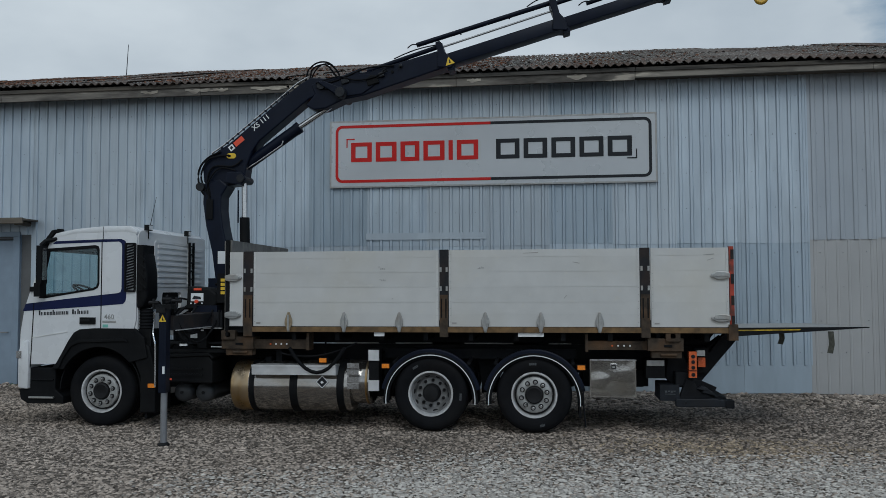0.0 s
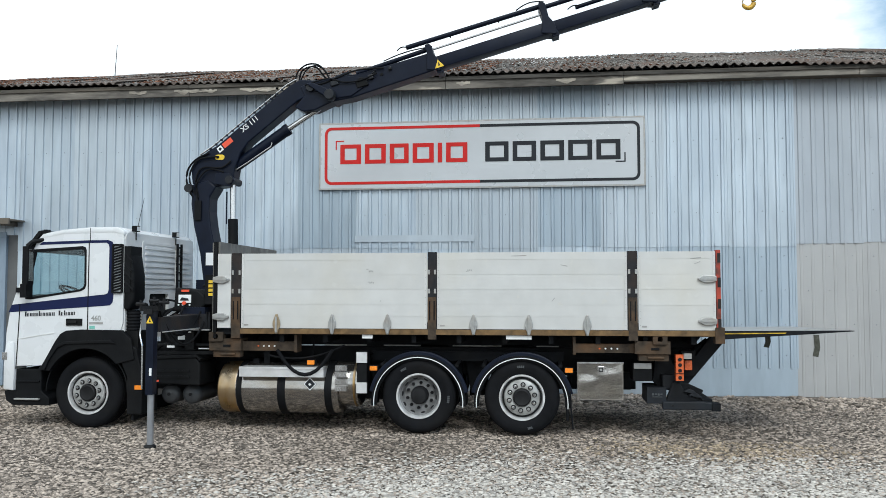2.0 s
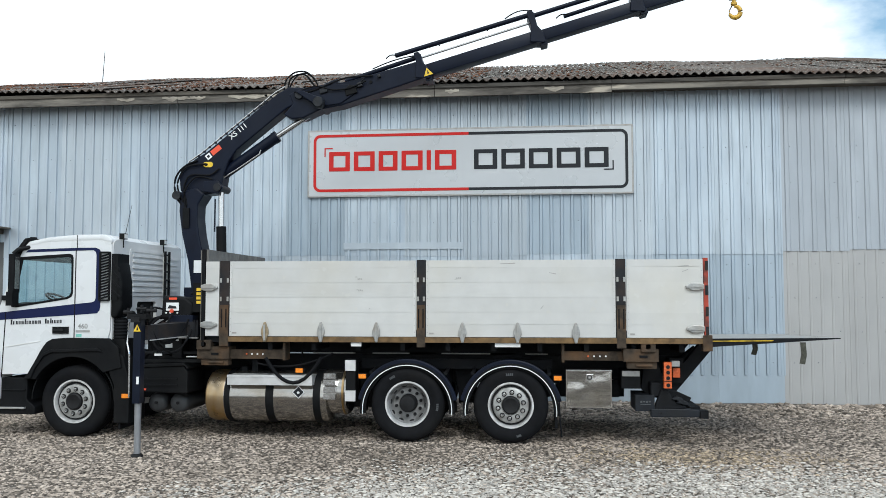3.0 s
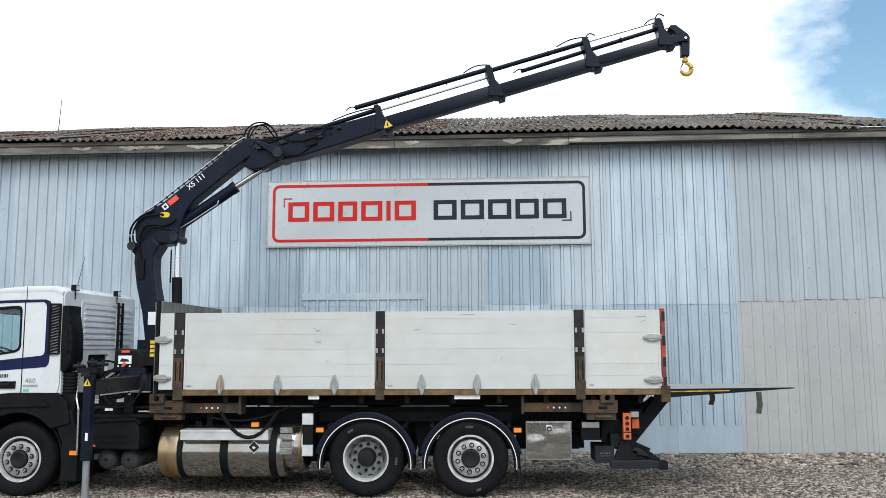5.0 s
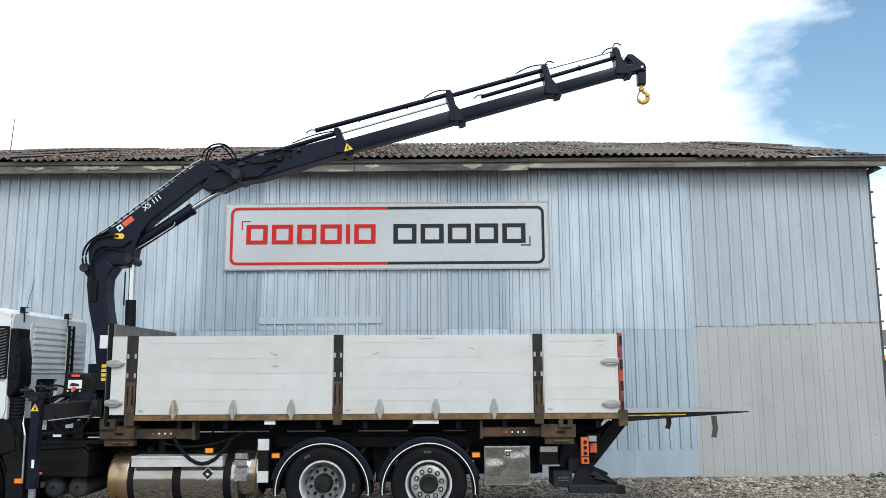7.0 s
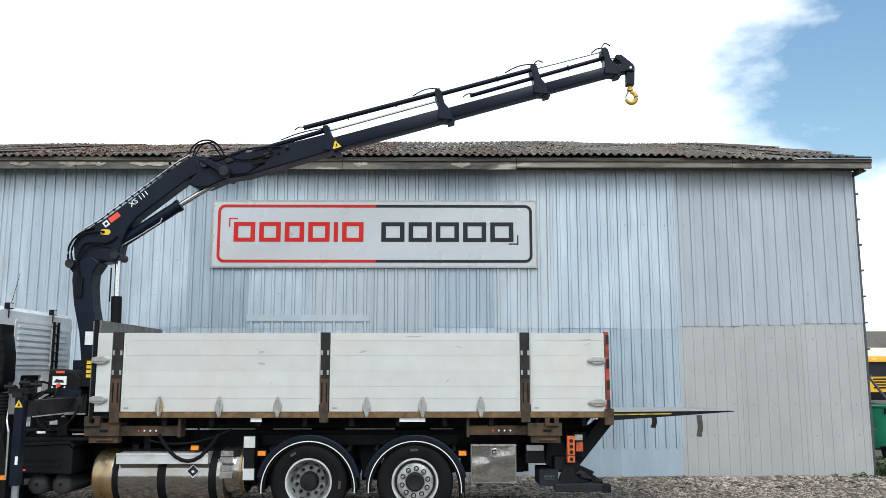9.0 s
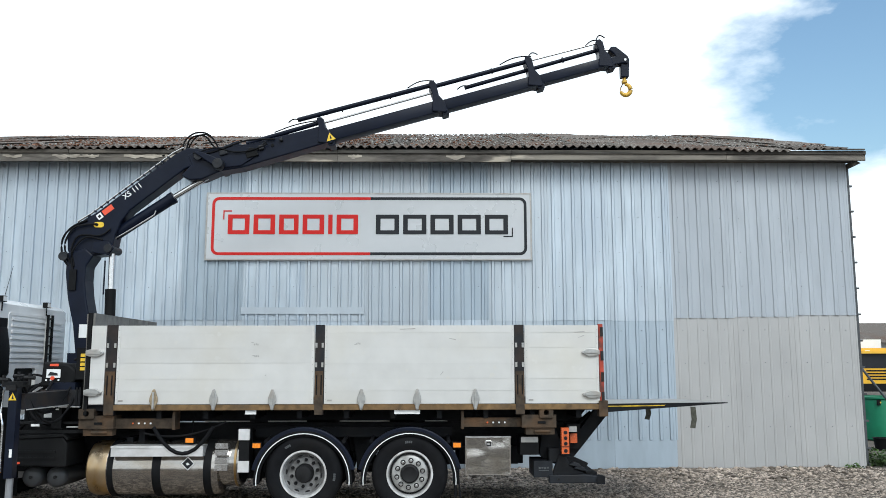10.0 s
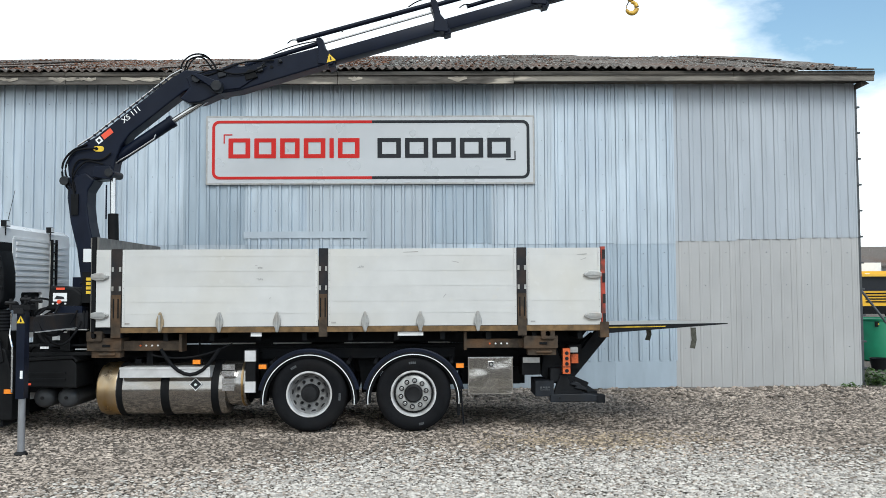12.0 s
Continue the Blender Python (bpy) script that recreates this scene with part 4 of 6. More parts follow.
part("sun_visor", soften(plate(N(), [(-5.24, 2.44), (-5.2, 2.54), (-5.06, 2.72), (-5.0, 2.73), (-5.02, 2.68), (-5.14, 2.52), (-5.2, 2.43)], CY0 - 0.02, CY1 + 0.02), 0.008), BLACK, truck)
part("roof_marker", box(N(), -5.08, -5.02, 0.15, 0.25, 2.72, 2.75, 0.008), BLACK, truck)
part("roof_horn", cyl(N(), (-4.65, 0.6, 2.74), (-4.55, 0.6, 2.79), 0.02), BLACK, truck)
part("antenna", cyl(N(), (-3.84, 0.45, 2.72), (-3.76, 0.5, 3.22), 0.005, 0.003, 6), BLACK, truck)
for y, x in ((0.32, -3.8), (1.6, -3.8)):
    wl = part("work_lamp", soften(box(N(), x - 0.02, x + 0.05, y - 0.05, y + 0.06, 2.72, 2.80), 0.012), BLACK, truck, "black work lamp on the cab edge")
    part("lens", box(N(), x + 0.051, x + 0.055, y - 0.04, y + 0.05, 2.73, 2.79), LABEL, wl)
    part("lamp_stalk", cyl(N(), (x + 0.02, y, 2.6), (x + 0.02, y, 2.72), 0.008, seg=8), BLACK, wl)
rl = part("cab_ladder", box(box(N(), -3.77, -3.74, 1.6, 1.63, 1.85, 2.62), -3.77, -3.74, 1.74, 1.77, 1.85, 2.62), BLACK, truck, "narrow black ladder on cab rear")
for i in range(6):
    part("step", box(N(), -3.765, -3.745, 1.63, 1.74, 1.9 + 0.13 * i, 1.925 + 0.13 * i), BLACK, rl)
# air intake
sn = part("air_intake", soften(box(N(), -3.79, -3.7, 0.02, 0.34, 1.86, 2.5), 0.02), BLACK, truck, "black slatted air intake behind the cab")
for i in range(16):
    z = 1.875 + 0.0385 * i
    q = N()
    vs = [q.verts.new(p_) for p_ in ((-3.95, 0.0, z), (-3.82, 0.0, z + 0.035), (-3.82, 0.0, z + 0.055), (-3.95, 0.0, z + 0.02))]
    vs2 = [q.verts.new(v.co + Vector((0, 0.03, 0))) for v in vs]
    for f in ((0, 1, 2, 3), (7, 6, 5, 4), (0, 4, 5, 1), (1, 5, 6, 2), (2, 6, 7, 3), (3, 7, 4, 0)):
        q.faces.new([(vs + vs2)[i_] for i_ in f])
    part("slat", q, BLACK, sn)
part("grille_frame", plate(N(), rrect(-3.965, -3.805, 1.85, 2.53, 0.02), 0.0, 0.03, [rrect(-3.945, -3.825, 1.875, 2.505, 0.01)]), BLACK, sn)
part("duct", soften(plate(N(), [(-3.8, 1.62), (-3.72, 1.62), (-3.64, 1.78), (-3.645, 2.1), (-3.69, 2.36), (-3.75, 2.48), (-3.8, 2.5)], 0.03, 0.36), 0.035, 3), BLACK, sn, smooth=True)
for i in range(4):
    part("duct_rib", soften(plate(N(), [(-3.78, 2.42 - 0.13 * i), (-3.68 + 0.008 * i, 2.3 - 0.13 * i), (-3.675 + 0.008 * i, 2.26 - 0.13 * i), (-3.78, 2.38 - 0.13 * i)], 0.012, 0.05), 0.008), BLACK, sn)
bm = N()
lathe(bm, [(0.085 + (0.012 if i % 2 else 0.0), 0.022 * i) for i in range(14)], (-3.715, 0.17, 1.33), (0, 0, 1), 20)
part("bellows", bm, RUBBER, sn, smooth=True)
part("lower_duct", soften(box(N(), -3.8, -3.6, 0.08, 0.4, 0.98, 1.335), 0.04), BLACK, sn)
# lower cab front, steps, wheel arch
part("corner_panel", soften(plate(N(), [(-5.525, 0.52), (-5.37, 0.5), (-5.36, 0.82), (-5.38, 1.18), (-5.48, 1.17), (-5.53, 1.0)], 0.0, 0.3), 0.025, 2), WHITE, truck, "white bumper corner", smooth=True)
part("headlamp", soften(box(N(), -5.545, -5.47, -0.005, 0.34, 0.93, 1.03), 0.02), CHROME, truck, "clear headlamp")
part("bumper", soften(plate(N(), [(-5.53, 0.5), (-5.5, 0.36), (-5.4, 0.3), (-4.86, 0.3), (-4.86, 0.4), (-4.98, 0.5), (-4.98, 0.8), (-5.36, 0.8), (-5.36, 0.5)], 0.04, 2.46), 0.012), BLACK, truck, "black lower bumper with steps")
part("step_tread", box(N(), -5.36, -4.99, 0.0, 0.2, 0.375, 0.40, 0.005), GALV, truck, "metal step tread")
part("step_tread", box(N(), -5.34, -5.0, 0.02, 0.2, 0.62, 0.64, 0.005), BLACK, truck)


def arch(x, r0, r1, a0, a1, y0, y1, n=20, zc=0.505):
    o = [(x + r1 * math.cos(radians(a0 + (a1 - a0) * i / n)), zc + r1 * math.sin(radians(a0 + (a1 - a0) * i / n))) for i in range(n + 1)]
    i_ = [(x + r0 * math.cos(radians(a1 + (a0 - a1) * i / n)), zc + r0 * math.sin(radians(a1 + (a0 - a1) * i / n))) for i in range(n + 1)]
    return plate(N(), o + i_, y0, y1)


FENDER = [(-5.02, 0.79), (-4.955, 0.86), (-4.87, 1.005), (-4.77, 1.185), (-4.695, 1.29), (-4.61, 1.335), (-4.4, 1.351), (-3.8, 1.346), (-3.66, 1.22), (-3.61, 0.95)]
inner_arc = [(WX[0] + 0.585 * math.cos(radians(a)), 0.505 + 0.585 * math.sin(radians(a))) for a in range(40, 153, 8)]
part("fender", soften(plate(N(), FENDER + inner_arc, -0.005, 0.05), 0.008), BLACK, truck, "black plastic fender over front wheel")
part("arch_liner", arch(WX[0], 0.585, 0.6, 0, 180, 0.05, 0.55), BLACK, truck)
part("fender_crease", soften(plate(N(), [(-4.93, 0.80), (-4.86, 0.965), (-4.74, 1.13), (-4.62, 1.19), (-3.95, 1.215), (-3.87, 1.16), (-3.95, 1.17), (-4.6, 1.15), (-4.72, 1.095), (-4.835, 0.93), (-4.89, 0.80)], -0.03, -0.004), 0.008), BLACK, truck)
part("rear_cab_skirt", soften(plate(N(), [(-3.83, 1.25), (-3.6, 1.1), (-3.5, 0.75), (-3.5, 0.2), (-3.72, 0.2), (-3.72, 0.7), (-3.83, 0.95)], 0.02, 0.5), 0.015), BLACK, truck)
part("mudflap", box(N(), -3.66, -3.63, 0.05, 0.45, 0.12, 0.75), RUBBER, truck)
# rear mudguards with pale edging
for x in WX[1:]:
    mg = part("mudguard", arch(x, 0.592, 0.625, -4, 184, 0.05, 0.44, 28, 0.42), BLACK, truck, "black mudguard with pale edge")
    part("edging", arch(x, 0.585, 0.5955, -5, 185, 0.034, 0.049, 32, 0.42), LABEL, mg)
    part("side_web", arch(x, 0.553, 0.585, -4, 184, 0.075, 0.09, 28, 0.42), BLACK, mg)
    part("fender_lip", soften(arch(x, 0.597, 0.672, 12, 168, 0.055, 0.12, 24, 0.42), 0.012), CRANE, mg)
    for s in (-1, 1):
        part("bracket", cyl(N(), (x + s * 0.5, 0.15, 0.9), (x + s * 0.5, 0.8, 0.95), 0.025, seg=8), CHASSIS, mg)
part("mudflap", box(N(), 2.22, 2.25, 0.06, 0.44, 0.22, 0.62), RUBBER, truck)
part("rear_flap_cord", tube(N(), [(2.27, 0.02, 0.6), (2.28, 0.02, 0.35), (2.3, 0.0, 0.12)], 0.01), RUBBER, truck)

# far mudguards and running gear, added to darken the view under the lorry
for x in WX[1:]:
    part("mudguard", arch(x, 0.555, 0.585, 3, 177, 2.06, 2.46), BLACK, truck)
    part("brake_chamber", cyl(N(), (x - 0.25, 0.75, 0.55), (x - 0.42, 0.75, 0.62), 0.1, seg=16), CHASSIS, truck)
    part("spring_hanger", soften(plate(N(), [(x - 0.72, 0.5), (x - 0.6, 0.45), (x - 0.5, 0.75), (x - 0.5, 1.0), (x - 0.8, 1.0)], 0.7, 0.82), 0.01), CHASSIS, truck)
    part("torque_rod", cyl(N(), (x - 0.65, 0.74, 0.55), (x + 0.45, 0.74, 0.47), 0.045, seg=12), CHASSIS, truck)
# plain dark boxes added to block the bright wall behind the wheels
part("far_tank", soften(box(N(), -2.4, -0.6, 1.95, 2.45, 0.32, 0.98), 0.06), CHASSIS, truck)
part("far_box", soften(box(N(), 2.3, 3.3, 1.9, 2.45, 0.42, 0.98), 0.03), CHASSIS, truck)
part("centre_guard", box(N(), 0.82, 1.1, 1.9, 1.96, 0.3, 0.95), CHASSIS, truck)
part("valve_pack", soften(box(N(), -0.6, -0.3, 0.9, 1.5, 0.35, 0.75), 0.03), CHASSIS, truck)
part("spare_carrier", soften(box(N(), 2.3, 3.1, 0.7, 1.8, 0.55, 0.78), 0.04), CHASSIS, truck)

# tanks, boxes and small fittings along the side
tank = part("fuel_tank", lathe(N(), [(0.1, 0), (0.27, 0.012), (0.325, 0.045), (0.346, 0.1), (0.35, 0.2), (0.35, 1.62), (0.335, 1.7), (0.25, 1.74), (0.05, 1.75)], (-2.5, 0.44, 0.555), (1, 0, 0), 40), STAINLESS, truck, "brushed stainless steel fuel tank", smooth=True)
part("end_cap", lathe(N(), [(0.11, -0.004), (0.274, 0.008), (0.33, 0.042), (0.35, 0.1), (0.354, 0.2), (0.354, 0.28), (0.352, 0.29)], (-2.5, 0.44, 0.555), (1, 0, 0), 40), GOLDEN, tank, "heat-tinted golden end", smooth=True)
for x, w in ((-2.2, 0.075), (-1.63, 0.11), (-0.98, 0.1)):
    part("strap", lathe(N(), [(0.353, 0), (0.362, 0.004), (0.362, w - 0.004), (0.353, w)], (x, 0.44, 0.555), (1, 0, 0), 40), BLACK, tank, smooth=True)
part("diamond_label", plate(N(), [(-1.17, 0.725), (-1.085, 0.64), (-1.17, 0.555), (-1.255, 0.64)], 0.078, 0.083), LABEL, tank)
part("label_mark", plate(N(), [(-1.17, 0.712), (-1.098, 0.64), (-1.17, 0.568), (-1.242, 0.64)], 0.074, 0.0775, [[(-1.17, 0.655), (-1.145, 0.63), (-1.18, 0.615), (-1.195, 0.64)]]), SIGNBLACK, tank)
part("step_plate", soften(box(N(), -2.13, -0.97, 0.02, 0.3, 0.735, 0.865), 0.012), ALU, truck, "bright aluminium step plate")
part("plate_lip", box(N(), -2.13, -0.97, 0.008, 0.02, 0.842, 0.868), ALU, truck)
sil = part("silencer", lathe(N(), [(0.1, 0), (0.28, 0.0), (0.3, 0.02), (0.3, 0.34), (0.27, 0.36), (0.13, 0.36), (0.125, 0.34), (0.05, 0.34)], (-0.88, 0.42, 0.62), (1, 0, 0), 32), STAINLESS, truck, "round stainless exhaust silencer", smooth=True)
for z in (0.86, 0.78, 0.68, 0.59):
    part("cover", soften(box(N(), -0.83, -0.67, 0.07 + 0.35 * (z - 0.62) ** 2, 0.16, z - 0.04, z + 0.03), 0.008), CHROME, sil)
part("clamp_ring", lathe(N(), [(0.301, 0), (0.312, 0.004), (0.312, 0.03), (0.301, 0.034)], (-0.6, 0.42, 0.62), (1, 0, 0), 32), GOLDEN, sil, smooth=True)
part("silencer_end", lathe(N(), [(0.26, 0), (0.26, 0.02), (0.1, 0.02)], (-0.535, 0.42, 0.62), (1, 0, 0), 28), CHASSIS, sil, smooth=True)
ch = part("chock_holder", soften(box(N(), -0.53, -0.4, 0.08, 0.3, 0.52, 1.08), 0.01), BLACK, truck, "wheel chock holder with bright ends")
for z in (0.53, 0.93):
    part("bright_end", soften(box(N(), -0.535, -0.395, 0.06, 0.1, z, z + 0.14), 0.01), ALU, ch)
tb = part("tool_box", soften(box(N(), 2.36, 2.94, 0.04, 0.55, 0.49, 0.965), 0.015), BOXSTEEL, truck, "brushed stainless steel tool box")
bm = N()
grid = [[bm.verts.new((2.375 + 0.055 * i, 0.027 + 0.006 * noise.noise((i * 0.31, k * 0.42, 5.0)) - 0.004 * math.sin(k * 0.7 - i * 0.25), 0.505 + 0.0495 * k)) for k in range(10)] for i in range(11)]
for i in range(10):
    for k in range(9):
        bm.faces.new((grid[i][k], grid[i + 1][k], grid[i + 1][k + 1], grid[i][k + 1]))
bmesh.ops.solidify(bm, geom=bm.faces[:], thickness=-0.003)
part("door", bm, BOXSTEEL, tb, "dented polished steel door", smooth=True)
part("door_lip", box(N(), 2.36, 2.945, 0.016, 0.05, 0.95, 0.972, 0.004), CHROME, tb)
part("latch", soften(plate(N(), rrect(2.615, 2.70, 0.835, 0.92, 0.01), 0.012, 0.024), 0.004), CHROME, tb)
part("latch_ring", plate(N(), rrect(2.63, 2.685, 0.85, 0.905, 0.01), 0.008, 0.012, [rrect(2.64, 2.675, 0.862, 0.893, 0.008)]), RIM_DARK, tb)
bb = part("battery_box", soften(plate(N(), [(-3.4, 0.62), (-3.38, 0.95), (-2.76, 0.98), (-2.7, 0.9), (-2.7, 0.6)], 0.06, 0.62), 0.02), BLACK, truck, "black battery box with sloped lid")
for z in (0.7, 0.78):
    part("groove", soften(box(N(), -3.36, -2.84, 0.045, 0.062, z, z + 0.03), 0.006), BLACK, bb)
part("lid", soften(plate(N(), [(-3.4, 0.95), (-2.74, 0.98), (-2.7, 0.93), (-2.68, 0.96), (-2.76, 1.02), (-3.36, 0.99)], 0.04, 0.64), 0.006), BLACK, bb)
part("red_label", box(N(), -3.38, -3.28, 0.052, 0.06, 0.645, 0.67), REDDECAL, bb)
for x in (-3.22, -2.91):
    at_ = part("air_tank", lathe(N(), [(0.03, 0.05), (0.1, 0.035), (0.132, 0.0), (0.137, -0.06), (0.137, -0.7)], (x, 0.3, 0.455), (0, -1, 0), 28), AIRTANK, truck, "black round air tank", smooth=True)
    part("boss", cyl(N(), (x, 0.235, 0.455), (x, 0.26, 0.455), 0.022, seg=10), RIM_DARK, at_)
for x, y, z in ((-1.17, 0.1, 0.925), (-0.305, 0.06, 0.86), (2.255, 0.05, 0.86), (-3.55, 0.0, 0.57)):
    mk_ = part("side_marker", soften(box(N(), x - 0.048, x + 0.048, y, y + 0.03, z - 0.028, z + 0.028), 0.008), ORANGE, truck, "orange side marker lamp")
    part("marker_base", box(N(), x - 0.06, x + 0.06, y + 0.03, y + 0.045, z - 0.04, z + 0.04), BLACK, mk_)
part("marker_bracket", box(N(), -1.2, -1.14, 0.14, 0.3, 0.88, 0.94), CHASSIS, truck)
part("rear_unit", soften(box(N(), 3.08, 3.32, 0.2, 0.6, 0.72, 0.95), 0.015), BLACK, truck)
part("unit_cover", box(N(), 3.09, 3.31, 0.185, 0.2, 0.88, 0.95), GALV, truck)
part("rear_box", soften(box(N(), 3.25, 3.49, 0.16, 0.7, 0.44, 0.645), 0.02), LIFTSTEEL, truck)
for p0, p1, sg, rr in (((-1.6, 0.0, 1.1), (-0.85, 0.02, 1.1), 0.33, 0.024), ((-1.75, 0.1, 1.02), (-0.7, 0.08, 1.16), 0.1, 0.012), ((-1.2, 0.4, 1.25), (-1.25, 0.4, 0.9), 0.05, 0.012)):
    part("hose", tube(N(), arc(p0, p1, sg), rr), RUBBER, truck, smooth=True)
for x, z in ((-2.05, 0.9), (-0.62, 0.98), (-1.9, 1.0)):
    part("tank_bracket", box(N(), x, x + 0.08, 0.35, 0.85, 0.8, z + 0.05), CHASSIS, truck)

# ---- load bed with drop sides ----
bed = thing("cargo_bed", (0.85, 1.25, 1.3), "flat lorry bed with worn white drop sides", "truck bed")
part("floor", box(N(), -2.46, 4.13, 0.06, 2.44, 1.30, 1.37), CHASSIS, bed)
ZT, ZB = 2.385, 1.385
PANELS = ((-2.44, -2.255), (-2.105, 0.418), (0.552, 2.995), (3.135, 4.09))
for yf, yb, near in ((0.0, 0.03, True), (2.47, 2.5, False)):
    part("edge_rail", soften(box(N(), -2.2, 4.13, yf - (0.008 if near else 0), yb + 0.03, 1.31, 1.378), 0.006), RAVE, bed, "ochre rusty edge rail")
    for a, b in PANELS:
        pl = part("drop_side", box(N(), a, b, yf + 0.006, yb - 0.004, ZB, ZT), BOARD, bed, "worn white drop side")
        cuts = [ZB + (ZT - ZB) * q for q in (0.0, 0.165, 0.315, 0.515, 0.71, 0.905, 1.0)]
        for i in range(6):
            part("plank", soften(box(N(), a, b, yf, yf + 0.03 if not near else yf + 0.005, cuts[i] + 0.0009, cuts[i + 1] - 0.0009), 0.0015, 1), BOARD, pl)
        if near and b - a > 0.5:
            for xe in (a + 0.004, b - 0.034):
                part("end_strip", box(N(), xe, xe + 0.03, yf - 0.005, yf - 0.0005, ZB + 0.004, ZT - 0.004), BOARD, pl)
                rv = N()
                for i in range(11):
                    cyl(rv, (xe + 0.015, yf - 0.008, ZB + 0.06 + 0.088 * i), (xe + 0.015, yf - 0.005, ZB + 0.06 + 0.088 * i), 0.005, seg=6)
                part("rivets", rv, GALV, pl, kind="stuff")
            part("maker_tag", box(N(), a + 0.04, a + 0.1, yf - 0.004, yf - 0.0005, 1.42, 1.44), GALV, pl)
    for xa, xb in ((-2.245, -2.115), (0.428, 0.542), (3.005, 3.125)):
        ps = part("post", soften(box(N(), xa, xb, yf + 0.002, yb + 0.06, 1.25, ZT + 0.008), 0.006), POST, bed, "dark brown steel bed post")
        if near:
            for dx in (0.03, -0.03):
                xm = (xa + xb) / 2 + dx
                part("slot", soften(box(N(), xm - 0.008, xm + 0.008, yf - 0.016, yf - 0.0125, 1.5, 1.75), 0.0015), BLACK, ps)
            part("foot_plate", soften(box(N(), xa + 0.004, xb - 0.004, yf - 0.012, yf - 0.001, 1.25, 1.80), 0.004), RUSTY, ps)
            for z in (2.1, 1.85):
                part("keeper", box(N(), xa + 0.004, xa + 0.03, yf - 0.01, yf, z, z + 0.06), GALV, ps)
                part("keeper", box(N(), xb - 0.03, xb - 0.004, yf - 0.01, yf, z, z + 0.06), GALV, ps)
rp_ = part("rear_post", soften(box(N(), 4.1, 4.153, 0.0, 0.1, 1.24, 2.4), 0.008), REDPOST, bed, "worn red rear corner post")
part("post_base", soften(box(N(), 4.075, 4.19, -0.02, 0.1, 1.22, 1.42), 0.012), RUSTY, rp_)
for z in (2.33, 2.02, 1.75, 1.5):
    part("bare_patch", box(N(), 4.115, 4.154, -0.006, 0.0, z - 0.09, z + 0.03), POST, rp_)
part("rear_post", soften(box(N(), 4.098, 4.165, 2.4, 2.5, 1.24, 2.4), 0.008), REDPOST, bed)
# hinge castings at the foot of the drop sides
for i, x in enumerate((-1.61, -0.85, -0.105, 1.03, 1.745, 2.49)):
    hg = part("hinge", soften(plate(N(), [(x - 0.016, 1.31), (x + 0.016, 1.31), (x + 0.028, 1.36), (x + 0.052, 1.42), (x + 0.05, 1.47), (x + 0.012, 1.575), (x - 0.012, 1.575), (x - 0.05, 1.47), (x - 0.052, 1.42), (x - 0.028, 1.36)], -0.03, -0.001), 0.008), GALV if i else RUSTCAST, bed, "pointed cast hinge" if i else "rusty pointed cast hinge")
    part("hinge_spine", soften(box(N(), x - 0.012, x + 0.012, -0.045, -0.03, 1.33, 1.54), 0.006), GALV, hg)
for x0, d in ((-2.5, 1), (4.1, -1)):
    for z in (2.035, 1.5 if d < 0 else 1.535):
        pts = [(x0, z - 0.03), (x0 + d * 0.06, z - 0.048), (x0 + d * 0.15, z - 0.05), (x0 + d * 0.23, z - 0.012), (x0 + d * 0.23, z + 0.012), (x0 + d * 0.15, z + 0.05), (x0 + d * 0.06, z + 0.048), (x0, z + 0.03)]
        lt = part("latch", soften(plate(N(), pts, -0.035, -0.002), 0.008), GALV, bed, "cast side latch")
        part("lever", soften(box(N(), min(x0 + d * 0.02, x0 + d * 0.2), max(x0 + d * 0.02, x0 + d * 0.2), -0.05, -0.035, z - 0.012, z + 0.012), 0.005), GALV, lt)
# scuffs of bare metal on the boards
sf = N()
for x, z, w, a in ((-0.38, 2.17, 0.03, 0), (-0.36, 2.0, 0.03, 0), (-0.2, 1.75, 0.02, 40), (0.95, 2.14, 0.04, 10), (2.2, 2.21, 0.09, -12), (2.06, 1.77, 0.06, 50), (3.85, 2.3, 0.13, 4), (3.87, 2.24, 0.08, 20), (1.62, 2.34, 0.2, 2)):
    c, s = math.cos(radians(a)), math.sin(radians(a))
    plate(sf, [(x + c * u - s * v, z + s * u + c * v) for u, v in ((-w / 2, -0.004), (w / 2, -0.006), (w / 2, 0.006), (-w / 2, 0.003))], -0.0025, -0.0005)
part("scuffs", sf, GALV, bed, kind="stuff")
for x_, z_ in ((-0.36, 2.13), (-0.35, 1.98), (0.95, 2.14)):
    for k in range(3):
        part("printed_mark", box(N(), x_ + 0.022 * k, x_ + 0.016 + 0.022 * k, -0.0026, -0.0006, z_ + 0.004 * (k % 2), z_ + 0.022 + 0.004 * (k % 2)), GALV, bed)
# headboard
hb = part("headboard", box(N(), -2.53, -2.475, 0.05, 2.47, 1.3, 2.42), HEADWOOD, bed, "grey boarded headboard")
for i in range(6):
    y = 0.05 + 0.403 * i
    part("board", soften(box(N(), -2.47, -2.43, y + 0.006, y + 0.397, 1.38, 2.55), 0.006), HEADWOOD, hb)
part("top_rail", box(N(), -2.54, -2.475, 0.05, 2.47, 2.42, 2.54, 0.006), HEADWOOD, hb)
part("corner_post", soften(box(N(), -2.5, -2.455, 0.0, 0.05, 1.25, 2.55), 0.006), BLACK, hb)
